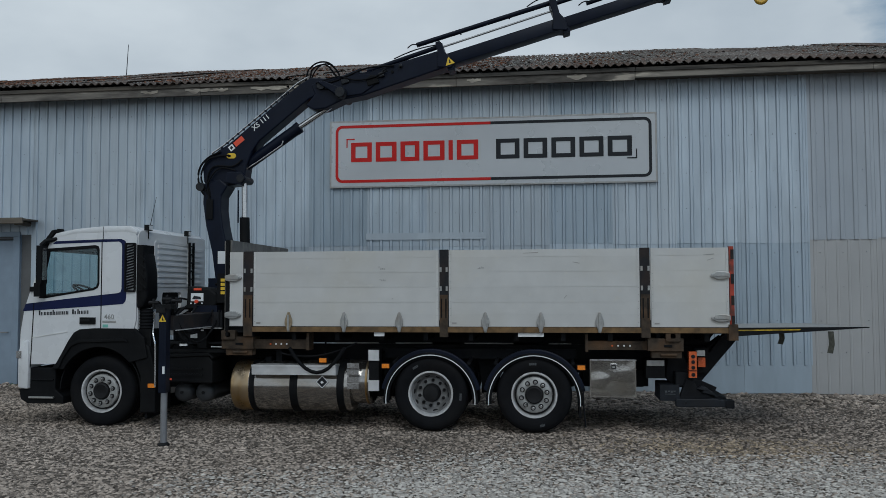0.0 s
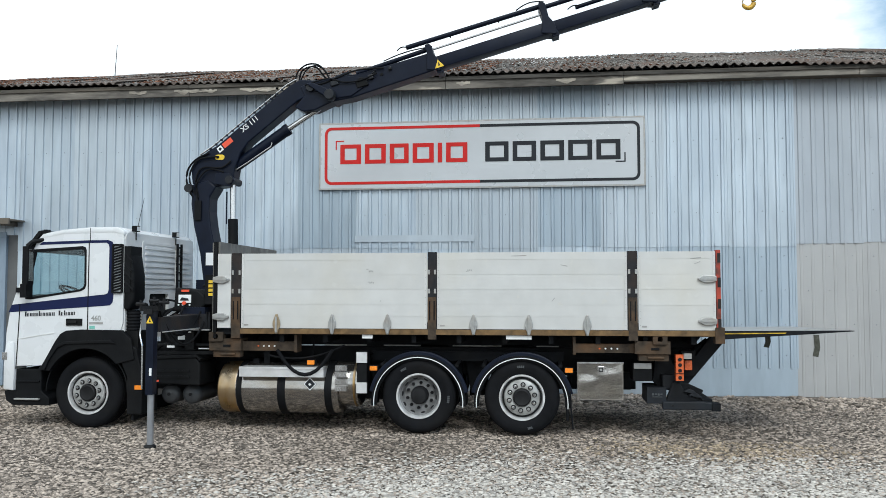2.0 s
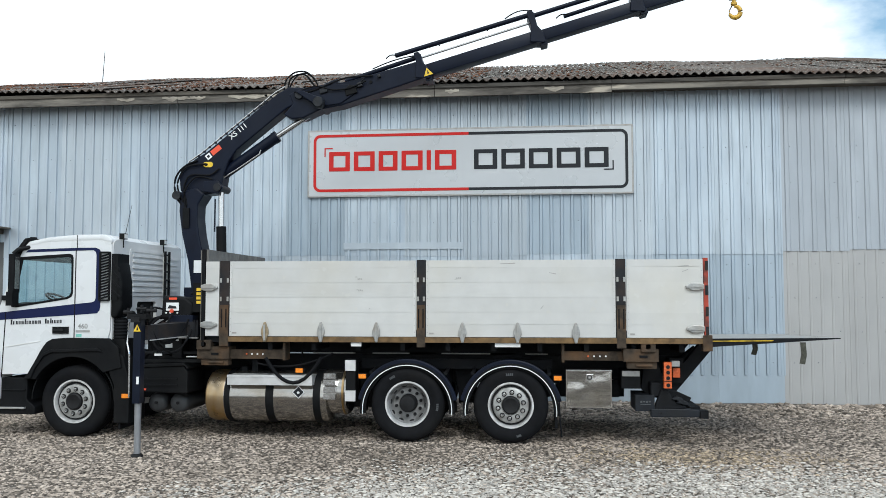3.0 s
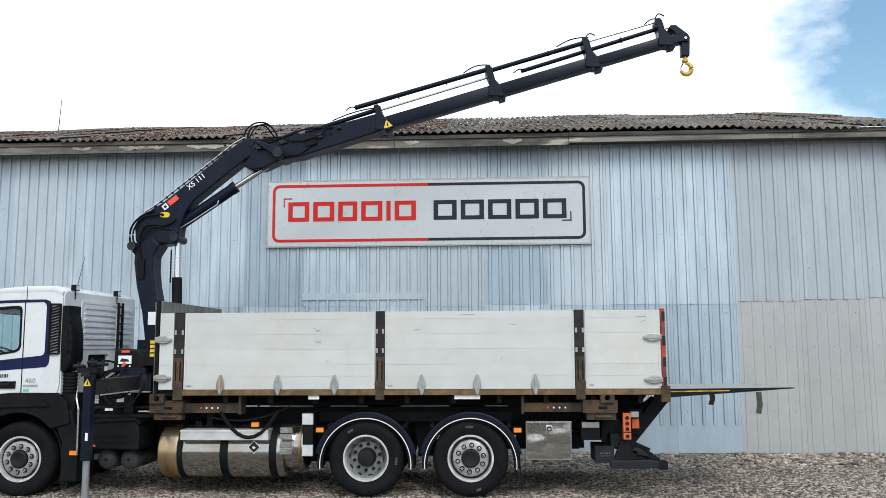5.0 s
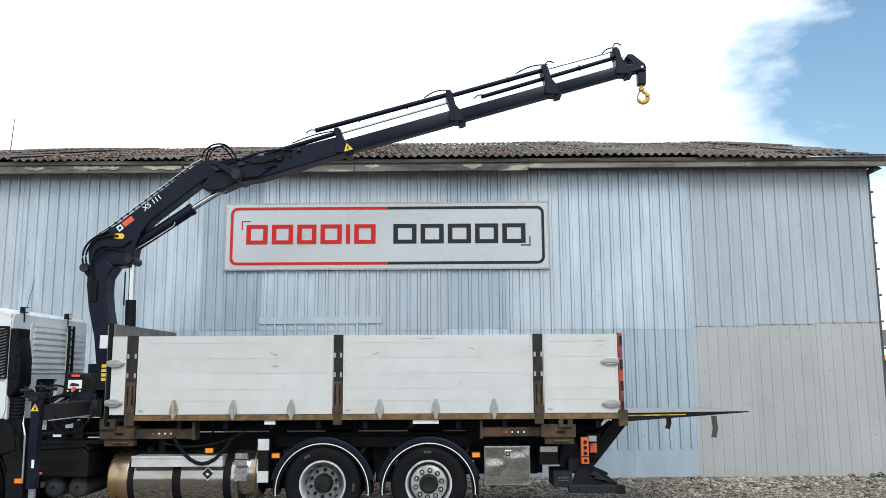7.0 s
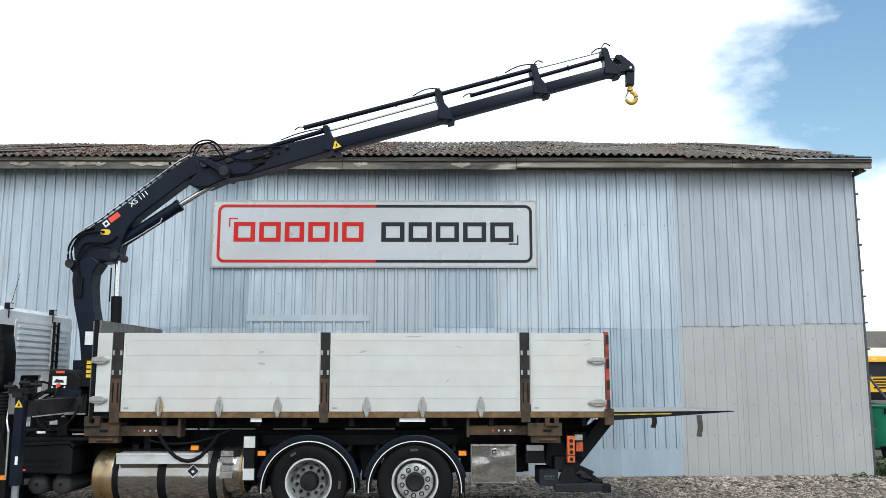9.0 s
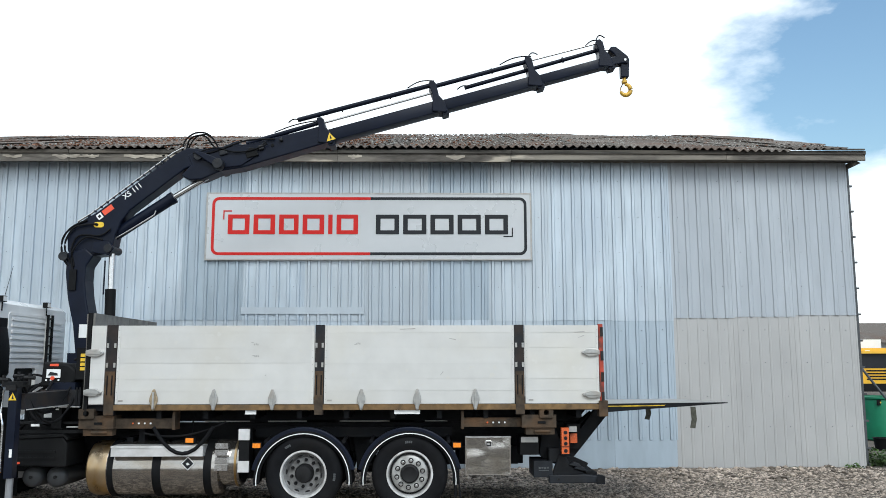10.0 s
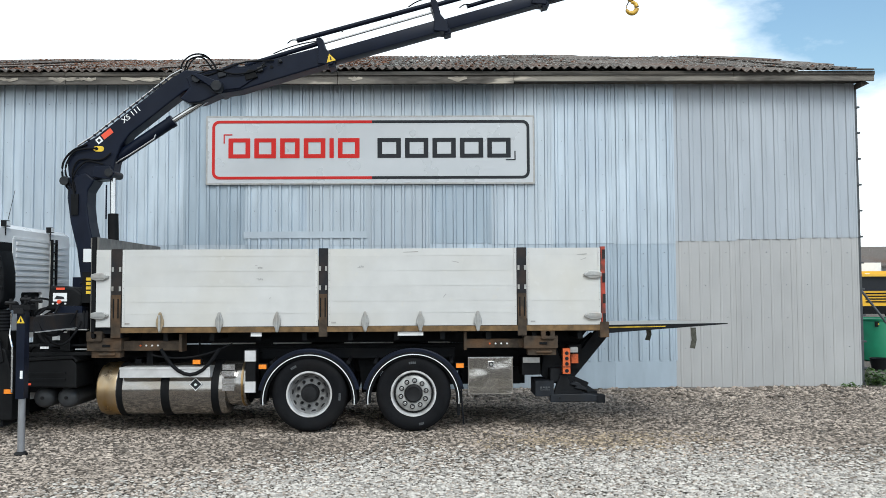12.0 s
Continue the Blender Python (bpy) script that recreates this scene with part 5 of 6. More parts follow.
# outrigger beams and container brackets under the bed
for x0, x1, z0, z1 in ((-2.22, -1.37, 1.075, 1.2), (2.33, 3.1, 1.085, 1.2)):
    ub = part("under_beam", soften(box(N(), x0, x1, 0.12, 0.22, z0, z1), 0.008), RUSTY, bed, "rusty brown under-bed beam")
    for i in range(4):
        xx = x0 + 0.32 + 0.075 * i
        part("bolt", cyl(N(), (xx, 0.108, 1.14), (xx, 0.12, 1.14), 0.012, seg=8), LABEL if i else REDLENS, ub)
    part("end_plate", box(N(), x1 - 0.02 if x0 < 0 else x0 - 0.02, x1 + 0.015 if x0 < 0 else x0 + 0.015, 0.08, 0.3, 1.06, 1.29), RUSTY, ub)
for x0 in (-2.56, 3.09):
    br = part("twist_lock", soften(box(N(), x0, x0 + 0.44, 0.03, 0.3, 1.08, 1.24), 0.01), RUSTY, bed, "rusty twist-lock bracket")
    part("housing", soften(plate(N(), rrect(x0 + (0.0 if x0 < 0 else 0.22), x0 + (0.2 if x0 < 0 else 0.4), 1.2, 1.33, 0.02), 0.0, 0.12, [rrect(x0 + (0.07 if x0 < 0 else 0.28), x0 + (0.13 if x0 < 0 else 0.34), 1.235, 1.3, 0.02)]), 0.006), RUSTY, br)
    part("lower_plate", soften(box(N(), x0 + 0.05, x0 + 0.42, 0.06, 0.2, 0.99, 1.075), 0.01), RUSTY, br)
    part("bolt", cyl(N(), (x0 + 0.16, 0.05, 1.03), (x0 + 0.36, 0.05, 1.03), 0.018, seg=8), RUSTY, br)
    part("lever", box(N(), x0 + 0.2, x0 + 0.3, 0.02, 0.03, 1.13, 1.16), BLACK, br)
for i in range(11):
    x = -2.2 + 0.6 * i
    part("bearer", box(N(), x, x + 0.06, 0.1, 2.4, 1.2, 1.3), CHASSIS, bed)
for x in (-0.45, 1.45):
    part("plate_label", box(N(), x, x + (0.14 if x < 0 else 0.33), 0.02, 0.026, 1.255, 1.305), LABEL, bed)

# ---- tail lift ----
lift = thing("tail_lift", (4.5, 1.25, 0.4), "dark steel tail lift held level behind the bed", "tail lift")
pf = part("platform", soften(plate(N(), [(4.17, 1.375), (5.76, 1.39), (5.76, 1.38), (5.2, 1.34), (4.4, 1.285), (4.2, 1.27)], 0.04, 2.46), 0.003, 1), CHASSIS, lift, "dark wedge-shaped lift platform")
part("yellow_edge", plate(N(), [(4.2, 1.352), (4.95, 1.361), (4.93, 1.348), (4.2, 1.336)], 0.034, 0.0395), EDGEY, lift)
tread = part("tread_plate", plate(N(), [(4.18, 1.3765), (5.7, 1.3915), (5.7, 1.3935), (4.18, 1.3785)], 0.06, 2.44), GALV, lift)
for o_ in (pf, tread):
    o_.rotation_euler.x = -0.022
    o_.location.z += 0.026 - 0.052
for x, y, l in ((4.8, 0.35, 0.2), (5.31, 0.05, 0.29)):
    part("hanging_strap", plate(N(), [(x - 0.035, 1.335), (x + 0.03, 1.335), (x + 0.04, 1.35 - l * 0.6), (x + 0.015, 1.35 - l), (x - 0.05, 1.36 - l), (x - 0.025, 1.35 - l * 0.6)], y, y + 0.012), STRAP, lift, "worn grey hanging strap")
for y in (0.45, 1.95):
    part("lift_arm", soften(plate(N(), [(3.6, 0.62), (3.72, 0.55), (4.3, 1.24), (4.22, 1.31), (4.1, 1.28)], y, y + 0.09), 0.01), CHASSIS, lift)
    part("lift_cylinder", cyl(N(), (3.5, y + 0.15, 0.75), (4.1, y + 0.15, 1.22), 0.05), CHASSIS, lift)
    part("lift_knuckle", soften(plate(N(), [(3.45, 0.6), (3.7, 0.56), (3.78, 0.62), (3.66, 0.8), (3.55, 1.1), (3.4, 1.15), (3.35, 0.7)], y - 0.05, y + 0.0), 0.01), CHASSIS, lift)
part("cross_tube", box(N(), 3.45, 3.62, 0.2, 2.3, 0.62, 0.8, 0.01), CHASSIS, lift)
part("underrun_bar", soften(box(N(), 3.95, 4.08, 0.26, 2.4, 0.4, 0.49), 0.01), CHASSIS, lift)
part("lower_arm", soften(plate(N(), [(3.44, 0.37), (4.135, 0.375), (4.14, 0.45), (3.9, 0.48), (3.44, 0.47)], 0.12, 0.24), 0.01), LIFTSTEEL, lift)
part("arm_end", soften(box(N(), 4.05, 4.15, 0.1, 0.26, 0.362, 0.46), 0.006), CHASSIS, lift)
part("arm_bolt", cyl(N(), (3.56, 0.108, 0.425), (3.56, 0.12, 0.425), 0.016, seg=8), RIM_DARK, lift)
part("pivot_cheek", soften(plate(N(), [(3.485, 0.458), (3.51, 0.545), (3.577, 0.72), (3.66, 0.71), (3.70, 0.63), (3.75, 0.56), (3.9, 0.485)], 0.16, 0.24), 0.008), CHASSIS, lift)
for dx_, dz_ in ((0.0, 0.0), (0.06, -0.045)):
    part("lift_blade", soften(plate(N(), [(3.70 + dx_, 0.6 + dz_), (3.76 + dx_, 0.635 + dz_), (3.83 + dx_, 0.615 + dz_), (3.87 + dx_, 0.565 + dz_), (3.80 + dx_, 0.575 + dz_)], 0.13, 0.2), 0.006), LIFTSTEEL, lift)
for k_ in range(4):
    part("unit_mark", box(N(), 3.31 + 0.035 * k_, 3.335 + 0.035 * k_, 0.154, 0.158, 0.545 + 0.008 * (k_ % 2), 0.57), LADDER, lift)
part("unit_mark", box(N(), 3.31, 3.44, 0.154, 0.158, 0.522, 0.53), LADDER, lift)
lb = part("lamp_cluster", soften(box(N(), 3.605, 3.7, 0.1, 0.2, 0.74, 1.07), 0.008), REDLENS, lift, "orange-red rear lamp cluster")
for z in (1.01, 0.94, 0.87, 0.78):
    part("lamp_eye", cyl(N(), (3.655, 0.092, z), (3.655, 0.1, z), 0.024, seg=14), RIM_DARK, lb)
part("lamp_edge", box(N(), 3.6, 3.71, 0.094, 0.1, 0.826, 0.836), BLACK, lb)
l2 = part("corner_lamp", soften(box(N(), 3.75, 3.84, 0.3, 0.4, 0.86, 0.98), 0.008), REDLENS, lift)
part("link_arm", soften(plate(N(), [(3.6, 0.56), (3.72, 0.53), (3.95, 0.55), (3.98, 0.6), (3.8, 0.68), (3.66, 0.7)], 0.3, 0.38), 0.008), CHASSIS, lift)
part("link_pin", cyl(N(), (3.8, 0.25, 0.6), (3.8, 0.45, 0.6), 0.03, seg=10), RIM_DARK, lift)
part("lamp_box", soften(box(N(), 3.72, 3.9, 0.38, 0.6, 0.78, 1.1), 0.01), BLACK, lift)
part("number_lamp", soften(box(N(), 3.72, 3.82, 0.2, 0.3, 1.01, 1.08), 0.008), GALV, lift)

# ---- loader crane behind the cab ----
crane = thing("loader_crane", (-3.05, 1.25, 1.1), "dark navy hydraulic loader crane with raised folding boom", "crane")
CY = 1.38
part("base_frame", soften(box(N(), -3.25, -2.62, 0.75, 1.75, 1.1, 1.45), 0.02), CRANE, crane)
part("base_bracket", soften(box(N(), -3.62, -3.26, 0.8, 1.7, 0.95, 1.4), 0.02), CHASSIS, crane)
part("base_tower", soften(box(N(), -3.2, -2.85, 1.05, 1.45, 1.4, 2.05), 0.03), CRANE, crane)
part("slew_ring", lathe(N(), [(0.24, 0), (0.26, 0.02), (0.26, 0.12), (0.2, 0.16), (0.17, 0.3)], (-3.04, CY, 1.75), (0, 0, 1), 28), CRANE, crane, smooth=True)
column = soften(plate(N(), [(-3.15, 1.95), (-2.96, 1.95), (-2.965, 2.42), (-3.0, 2.6), (-3.055, 2.85), (-3.085, 3.1), (-3.08, 3.3), (-2.98, 3.46), (-3.1, 3.56), (-3.36, 3.5), (-3.37, 3.2), (-3.32, 2.85), (-3.22, 2.45)], CY - 0.17, CY + 0.17), 0.02)
col = part("column", column, CRANE, crane, "dark navy crane column")
part("lug", soften(box(N(), -3.3, -3.2, CY - 0.2, CY - 0.17, 2.95, 3.25), 0.01), BLACK, col)
part("column_label", box(N(), -3.12, -3.0, CY - 0.176, CY - 0.1705, 2.27, 2.46), LABEL, col)
part("rear_pin", cyl(N(), (-3.39, CY - 0.24, 3.44), (-3.39, CY + 0.24, 3.44), 0.065), WORN, col, smooth=True)
inner = soften(plate(N(), [(-3.37, 3.52), (-3.39, 3.72), (-3.32, 3.86), (-3.14, 4.01), (-2.98, 4.1), (-1.88, 4.975), (-1.7, 5.075), (-1.45, 5.06), (-1.25, 4.96), (-1.32, 4.86), (-1.5, 4.85), (-1.72, 4.755), (-2.5, 4.13), (-2.62, 3.96), (-2.7, 3.74), (-2.72, 3.6), (-2.78, 3.48), (-3.0, 3.46), (-3.15, 3.4)], CY - 0.14, CY + 0.14), 0.018)
ib = part("inner_boom", inner, CRANE, crane, "dark navy inner boom with decals")
part("pivot_pin", cyl(N(), (-2.76, CY - 0.225, 3.56), (-2.76, CY + 0.2, 3.56), 0.058), WORN, ib, smooth=True)
part("pivot_plate", soften(plate(N(), [(-3.0, 3.5), (-2.75, 3.46), (-2.68, 3.56), (-2.76, 3.66), (-2.98, 3.66)], CY - 0.2, CY - 0.141), 0.01), CRANE, ib)
BOOM_A = math.atan2(4.975 - 4.1, -1.88 + 2.98)
for i in range(14):
    t_ = i / 14
    x_, z_ = -3.1 + 1.2 * t_, 4.03 + 0.95 * t_
    part("pipe_clip", box(N(), x_, x_ + 0.03, CY - 0.15, CY - 0.12, z_, z_ + 0.03), CRANE, ib)
part("top_pipe", tube(N(), [(-3.25, CY - 0.13, 3.96), (-3.05, CY - 0.13, 4.09), (-1.9, CY - 0.13, 5.0), (-1.75, CY - 0.13, 5.08)], 0.014), CHROME, ib)
lettering("model_mark", "XS 111", 0.11, pose(-2.47, CY - 0.1435, 4.415, 90, -math.degrees(BOOM_A), 0), LABEL, ib, "white model lettering")


def along(cx_, cz_, pts):
    c, s = math.cos(BOOM_A), math.sin(BOOM_A)
    return [(cx_ + c * u - s * v, cz_ + s * u + c * v) for u, v in pts]


part("red_decal", plate(N(), along(-2.815, 4.135, [(-0.085, -0.04), (0.085, -0.04), (0.085, 0.04), (-0.085, 0.04)]), CY - 0.1445, CY - 0.1405), REDDECAL, ib, "plain red maker decal")
part("white_decal", plate(N(), along(-2.93, 4.04, [(-0.042, -0.042), (0.042, -0.042), (0.042, 0.042), (-0.042, 0.042)]), CY - 0.1445, CY - 0.1405), LABEL, ib)
part("decal_swirl", plate(N(), along(-2.93, 4.04, [(-0.02, -0.024), (0.024, -0.014), (0.014, 0.024), (-0.024, 0.014)]), CY - 0.1475, CY - 0.145), SIGNBLACK, ib)
part("yellow_tag", plate(N(), rrect(-3.01, -2.86, 3.875, 3.955, 0.038, 4), CY - 0.147, CY - 0.1405, [rrect(-2.99, -2.94, 3.895, 3.935, 0.018, 4)]), YELLOW, ib)
# knuckle links and outer-boom cylinder
part("knuckle_pin", cyl(N(), (-1.52, CY - 0.2, 4.94), (-1.52, CY + 0.2, 4.94), 0.06), WORN, crane, smooth=True)
part("link", soften(plate(N(), [(-1.58, 4.99), (-1.47, 5.0), (-1.13, 4.86), (-1.17, 4.75), (-1.3, 4.8)], CY - 0.225, CY - 0.18), 0.012), CRANE, crane)
part("link", soften(plate(N(), [(-1.62, 5.0), (-1.45, 5.02), (-1.1, 4.86), (-1.14, 4.74), (-1.28, 4.76), (-1.55, 4.9)], CY + 0.155, CY + 0.2), 0.012), CRANE, crane)
part("cylinder_pin", lathe(N(), [(0.03, 0.31), (0.07, 0.31), (0.085, 0.29), (0.085, 0.2), (0.075, 0.2), (0.075, -0.25)], (-1.2, CY, 4.8), (0, -1, 0), 20), WORN, crane, smooth=True)
oc = part("boom_cylinder", cyl(N(), (-2.78, CY, 3.76), (-1.94, CY, 4.33), 0.085, seg=24), CRANE, crane, "dark hydraulic cylinder", smooth=True)
part("gland", cyl(N(), (-1.96, CY, 4.317), (-1.9, CY, 4.357), 0.092, seg=24), CRANE, oc)
part("piston_rod", cyl(N(), (-1.94, CY, 4.33), (-1.22, CY, 4.79), 0.042, seg=20), CHROME, oc, "bright chrome piston rod", smooth=True)
part("oil_pipe", tube(N(), [(-2.7, CY - 0.1, 3.72), (-2.5, CY - 0.1, 3.84), (-2.15, CY - 0.1, 4.07), (-2.13, CY - 0.1, 4.13)], 0.009), CHROME, oc)
lc = part("lift_cylinder", cyl(N(), (-2.74, CY, 1.9), (-2.77, CY, 2.98), 0.075, seg=24), BLACK, crane, "upright hydraulic cylinder", smooth=True)
part("piston_rod", cyl(N(), (-2.77, CY, 2.98), (-2.78, CY, 3.56), 0.04, seg=20), CHROME, lc, "bright chrome piston rod", smooth=True)
part("oil_pipe", tube(N(), [(-2.86, CY - 0.03, 2.9), (-2.86, CY - 0.03, 3.4)], 0.012), CRANE, lc)
# outer boom, telescopes and their clamps
PIN, TILT = Vector((-1.21, 0, 4.81)), radians(15.75)


def bp(s, n):
    return (PIN.x + s * math.cos(TILT) - n * math.sin(TILT), PIN.z + s * math.sin(TILT) + n * math.cos(TILT))


def bpoly(*pts):
    return [bp(s, n) for s, n in pts]


ob_ = part("outer_boom", soften(plate(N(), bpoly((-0.42, 0.28), (-0.4, 0.12), (-0.58, 0.0), (-0.48, -0.1), (-0.3, -0.135), (0.0, -0.09), (0.3, -0.125), (1.66, -0.095), (1.66, 0.178), (0.5, 0.2), (0.1, 0.27), (-0.2, 0.31)), CY - 0.15, CY + 0.15), 0.018), CRANE, crane, "dark navy outer boom")
for y in (CY - 0.152, CY + 0.12):
    part("side_plate", soften(plate(N(), bpoly((-0.35, 0.2), (0.25, 0.24), (0.5, 0.14), (0.55, -0.02), (0.3, -0.1), (0.05, -0.06), (-0.1, 0.08)), y - 0.02, y + 0.032), 0.01), CRANE, ob_)
part("valve_block", soften(plate(N(), bpoly((0.1, 0.16), (0.34, 0.18), (0.36, 0.3), (0.12, 0.28)), CY - 0.12, CY + 0.08), 0.012), CRANE, ob_)
part("lug", soften(plate(N(), bpoly((0.42, -0.02), (0.6, -0.02), (0.58, 0.1), (0.5, 0.13), (0.42, 0.08)), CY - 0.19, CY - 0.15), 0.01), BLACK, ob_)
part("weld_boss", cyl(N(), (*[bp(0.83, 0.08)[0]], CY - 0.165, bp(0.83, 0.08)[1]), (bp(0.83, 0.08)[0], CY - 0.15, bp(0.83, 0.08)[1]), 0.022), BLACK, ob_)
SECTIONS = ((1.6, 3.44, -0.08, 0.105, 0.125), (3.38, 4.94, -0.075, 0.092, 0.11), (4.9, 6.06, -0.066, 0.078, 0.098), (6.0, 6.2, -0.06, 0.06, 0.085))
for s0, s1, n0, n1, w in SECTIONS:
    part("telescope", soften(plate(N(), bpoly((s0, n0), (s1, n0), (s1, n1 + 0.0), (s0, n1)), CY - w, CY + w), 0.012), CRANE, crane, "dark navy telescopic section", smooth=True)
for s, top, w, lo in ((1.64, 0.31, 0.17, -0.11), (3.41, 0.41, 0.15, -0.098), (4.92, 0.4, 0.135, -0.092), (6.05, 0.37, 0.12, -0.084)):
    cl = part("clamp", soften(plate(N(), bpoly((s - 0.15, lo + 0.05), (s - 0.03, lo + 0.01), (s + 0.04, lo - 0.02), (s + 0.07, lo), (s + 0.07, lo + 0.14), (s + 0.015, lo + 0.26), (s + 0.02, top - 0.05), (s - 0.01, top), (s - 0.07, top), (s - 0.09, top - 0.06), (s - 0.075, 0.2), (s - 0.1, 0.11)), CY - w, CY + w), 0.01), CRANE, crane, "welded boom clamp")
    part("foot_lug", soften(plate(N(), bpoly((s - 0.01, lo - 0.045), (s + 0.09, lo - 0.045), (s + 0.09, lo + 0.03), (s - 0.01, lo + 0.03)), CY - w * 0.8, CY + w * 0.8), 0.006), CRANE, cl)


def bcyl(name, s0, n0, s1, n1, y, r_, material, label=""):
    a, b = bp(s0, n0), bp(s1, n1)
    return part(name, cyl(N(), (a[0], y, a[1]), (b[0], y, b[1]), r_, seg=14), material, crane, label, smooth=True)


bcyl("extension_cylinder", 0.45, 0.235, 1.66, 0.26, CY - 0.06, 0.034, CRANE, "slim dark extension cylinder")
bcyl("extension_cylinder", 1.28, 0.385, 3.36, 0.372, CY - 0.06, 0.036, CRANE, "slim dark extension cylinder")
bcyl("extension_cylinder", 3.36, 0.345, 4.9, 0.345, CY - 0.05, 0.034, CRANE, "slim dark extension cylinder")
bcyl("extension_cylinder", 3.85, 0.22, 6.02, 0.25, CY + 0.02, 0.03, CRANE, "slim dark extension cylinder")
bcyl("extension_rod", 1.66, 0.25, 3.36, 0.262, CY - 0.02, 0.016, CHROME, "thin bright extension rod")
bcyl("extension_rod", 4.9, 0.35, 6.0, 0.34, CY - 0.03, 0.013, CHROME, "thin bright extension rod")
bcyl("extension_rod", 6.05, 0.24, 6.2, 0.2, CY + 0.02, 0.014, CHROME)
for s0, s1, n_, up in ((3.0, 3.42, 0.41, 0.05), (4.45, 4.95, 0.39, 0.045), (5.8, 6.06, 0.33, 0.05), (0.9, 1.6, 0.28, 0.03), (1.14, 1.3, 0.37, 0.03), (5.98, 6.12, 0.37, 0.06), (4.9, 5.05, 0.39, 0.05), (3.72, 3.9, 0.19, 0.03)):
    pts = [bp(s0 + (s1 - s0) * i / 8, n_ + up * math.sin(math.pi * i / 8)) for i in range(9)]
    part("hose_loop", tube(N(), [(a, CY - 0.1, b) for a, b in pts], 0.009, 6), RUBBER, crane)
for s in (1.95, 2.7, 4.3, 5.4):
    a = bp(s, 0.372 if s < 3.4 else 0.345 if s < 4.9 else 0.222)
    b = bp(s + 0.02, 0.372 if s < 3.4 else 0.345 if s < 4.9 else 0.222)
    part("tube_band", cyl(N(), (a[0], CY - 0.05, a[1]), (b[0], CY - 0.05, b[1]), 0.042, seg=14), CRANE, crane)
tri = [bp(1.62, -0.085), bp(1.76, -0.085), bp(1.69, 0.035)]
wt_ = part("warning_sign", plate(N(), tri, CY - 0.176, CY - 0.1715), YELLOW, crane, "yellow warning triangle")
part("warning_mark", plate(N(), [bp(1.675, -0.06), bp(1.705, -0.06), bp(1.695, 0.0)], CY - 0.179, CY - 0.1765), SIGNBLACK, wt_)
# tip, swivel and hook
tip = part("boom_tip", soften(plate(N(), bpoly((6.1, -0.07), (6.28, -0.08), (6.35, -0.11), (6.39, -0.06), (6.38, 0.01), (6.25, 0.2), (6.18, 0.22), (6.13, 0.18), (6.19, 0.1), (6.2, 0.05), (6.1, 0.05)), CY - 0.09, CY + 0.09), 0.014), CRANE, crane, "angular boom tip")
hx, hz = 4.885, 6.345
part("tip_fork", soften(plate(N(), [(hx - 0.06, hz - 0.12), (hx + 0.06, hz - 0.12), (hx + 0.075, hz + 0.18), (hx - 0.06, hz + 0.12)], CY - 0.06, CY + 0.06), 0.012), CRANE, tip)
part("tip_bolt", cyl(N(), (hx + 0.0, CY - 0.105, hz + 0.14), (hx + 0.0, CY - 0.09, hz + 0.14), 0.02, seg=8), LABEL, tip)
hook = N()
cyl(hook, (hx, CY, hz - 0.21), (hx, CY, hz - 0.11), 0.032, 0.028, 14)
cyl(hook, (hx, CY, hz - 0.2), (hx, CY, hz - 0.165), 0.045, 0.045, 14)
n = 20
pts, rad = [], []
for i in range(n + 1):
    a = radians(95 - 292 * i / n)
    pts.append(Vector((hx + 0.012 + 0.078 * math.cos(a), CY, hz - 0.305 + 0.085 * math.sin(a))))
    rad.append(0.022 + 0.014 * math.sin(math.pi * min(1, i / n * 1.1)) - (0.014 if i > n - 3 else 0))
rings = []
for i, p_ in enumerate(pts):
    d = (pts[min(i + 1, n)] - pts[max(i - 1, 0)]).normalized()
    q = d.to_track_quat("Z", "Y")
    rings.append([hook.verts.new(p_ + q @ Vector((rad[i] * math.cos(a), rad[i] * math.sin(a), 0))) for a in (2 * math.pi * k / 10 for k in range(10))])
for a, b in zip(rings, rings[1:]):
    for k in range(10):
        hook.faces.new((a[k], a[(k + 1) % 10], b[(k + 1) % 10], b[k]))
hook.faces.new(rings[0][::-1])
hook.faces.new(rings[-1])
hk = part("hook", hook, HOOKY, crane, "worn yellow lifting hook", smooth=True)
part("safety_catch", tube(N(), [(hx - 0.03, CY, hz - 0.22), (hx - 0.062, CY, hz - 0.28)], 0.008, 6), RIM_DARK, hk)
for s0, n0, w, h in ((0.05, 0.12, 0.12, 0.08), (0.62, 0.05, 0.08, 0.07), (0.95, 0.1, 0.05, 0.05), (-0.28, 0.2, 0.09, 0.07)):
    part("flank_fitting", soften(plate(N(), bpoly((s0, n0), (s0 + w, n0), (s0 + w, n0 + h), (s0, n0 + h)), CY - 0.2, CY - 0.14), 0.012), WORN, ob_)
for n0 in (0.14, 0.115):
    part("flank_pipe", tube(N(), [(a, CY - 0.165, b) for a, b in bpoly((0.1, n0 + 0.02), (0.3, n0 - 0.03), (0.6, n0 - 0.05), (0.75, n0 + 0.02))], 0.009, 6), WORN, ob_)
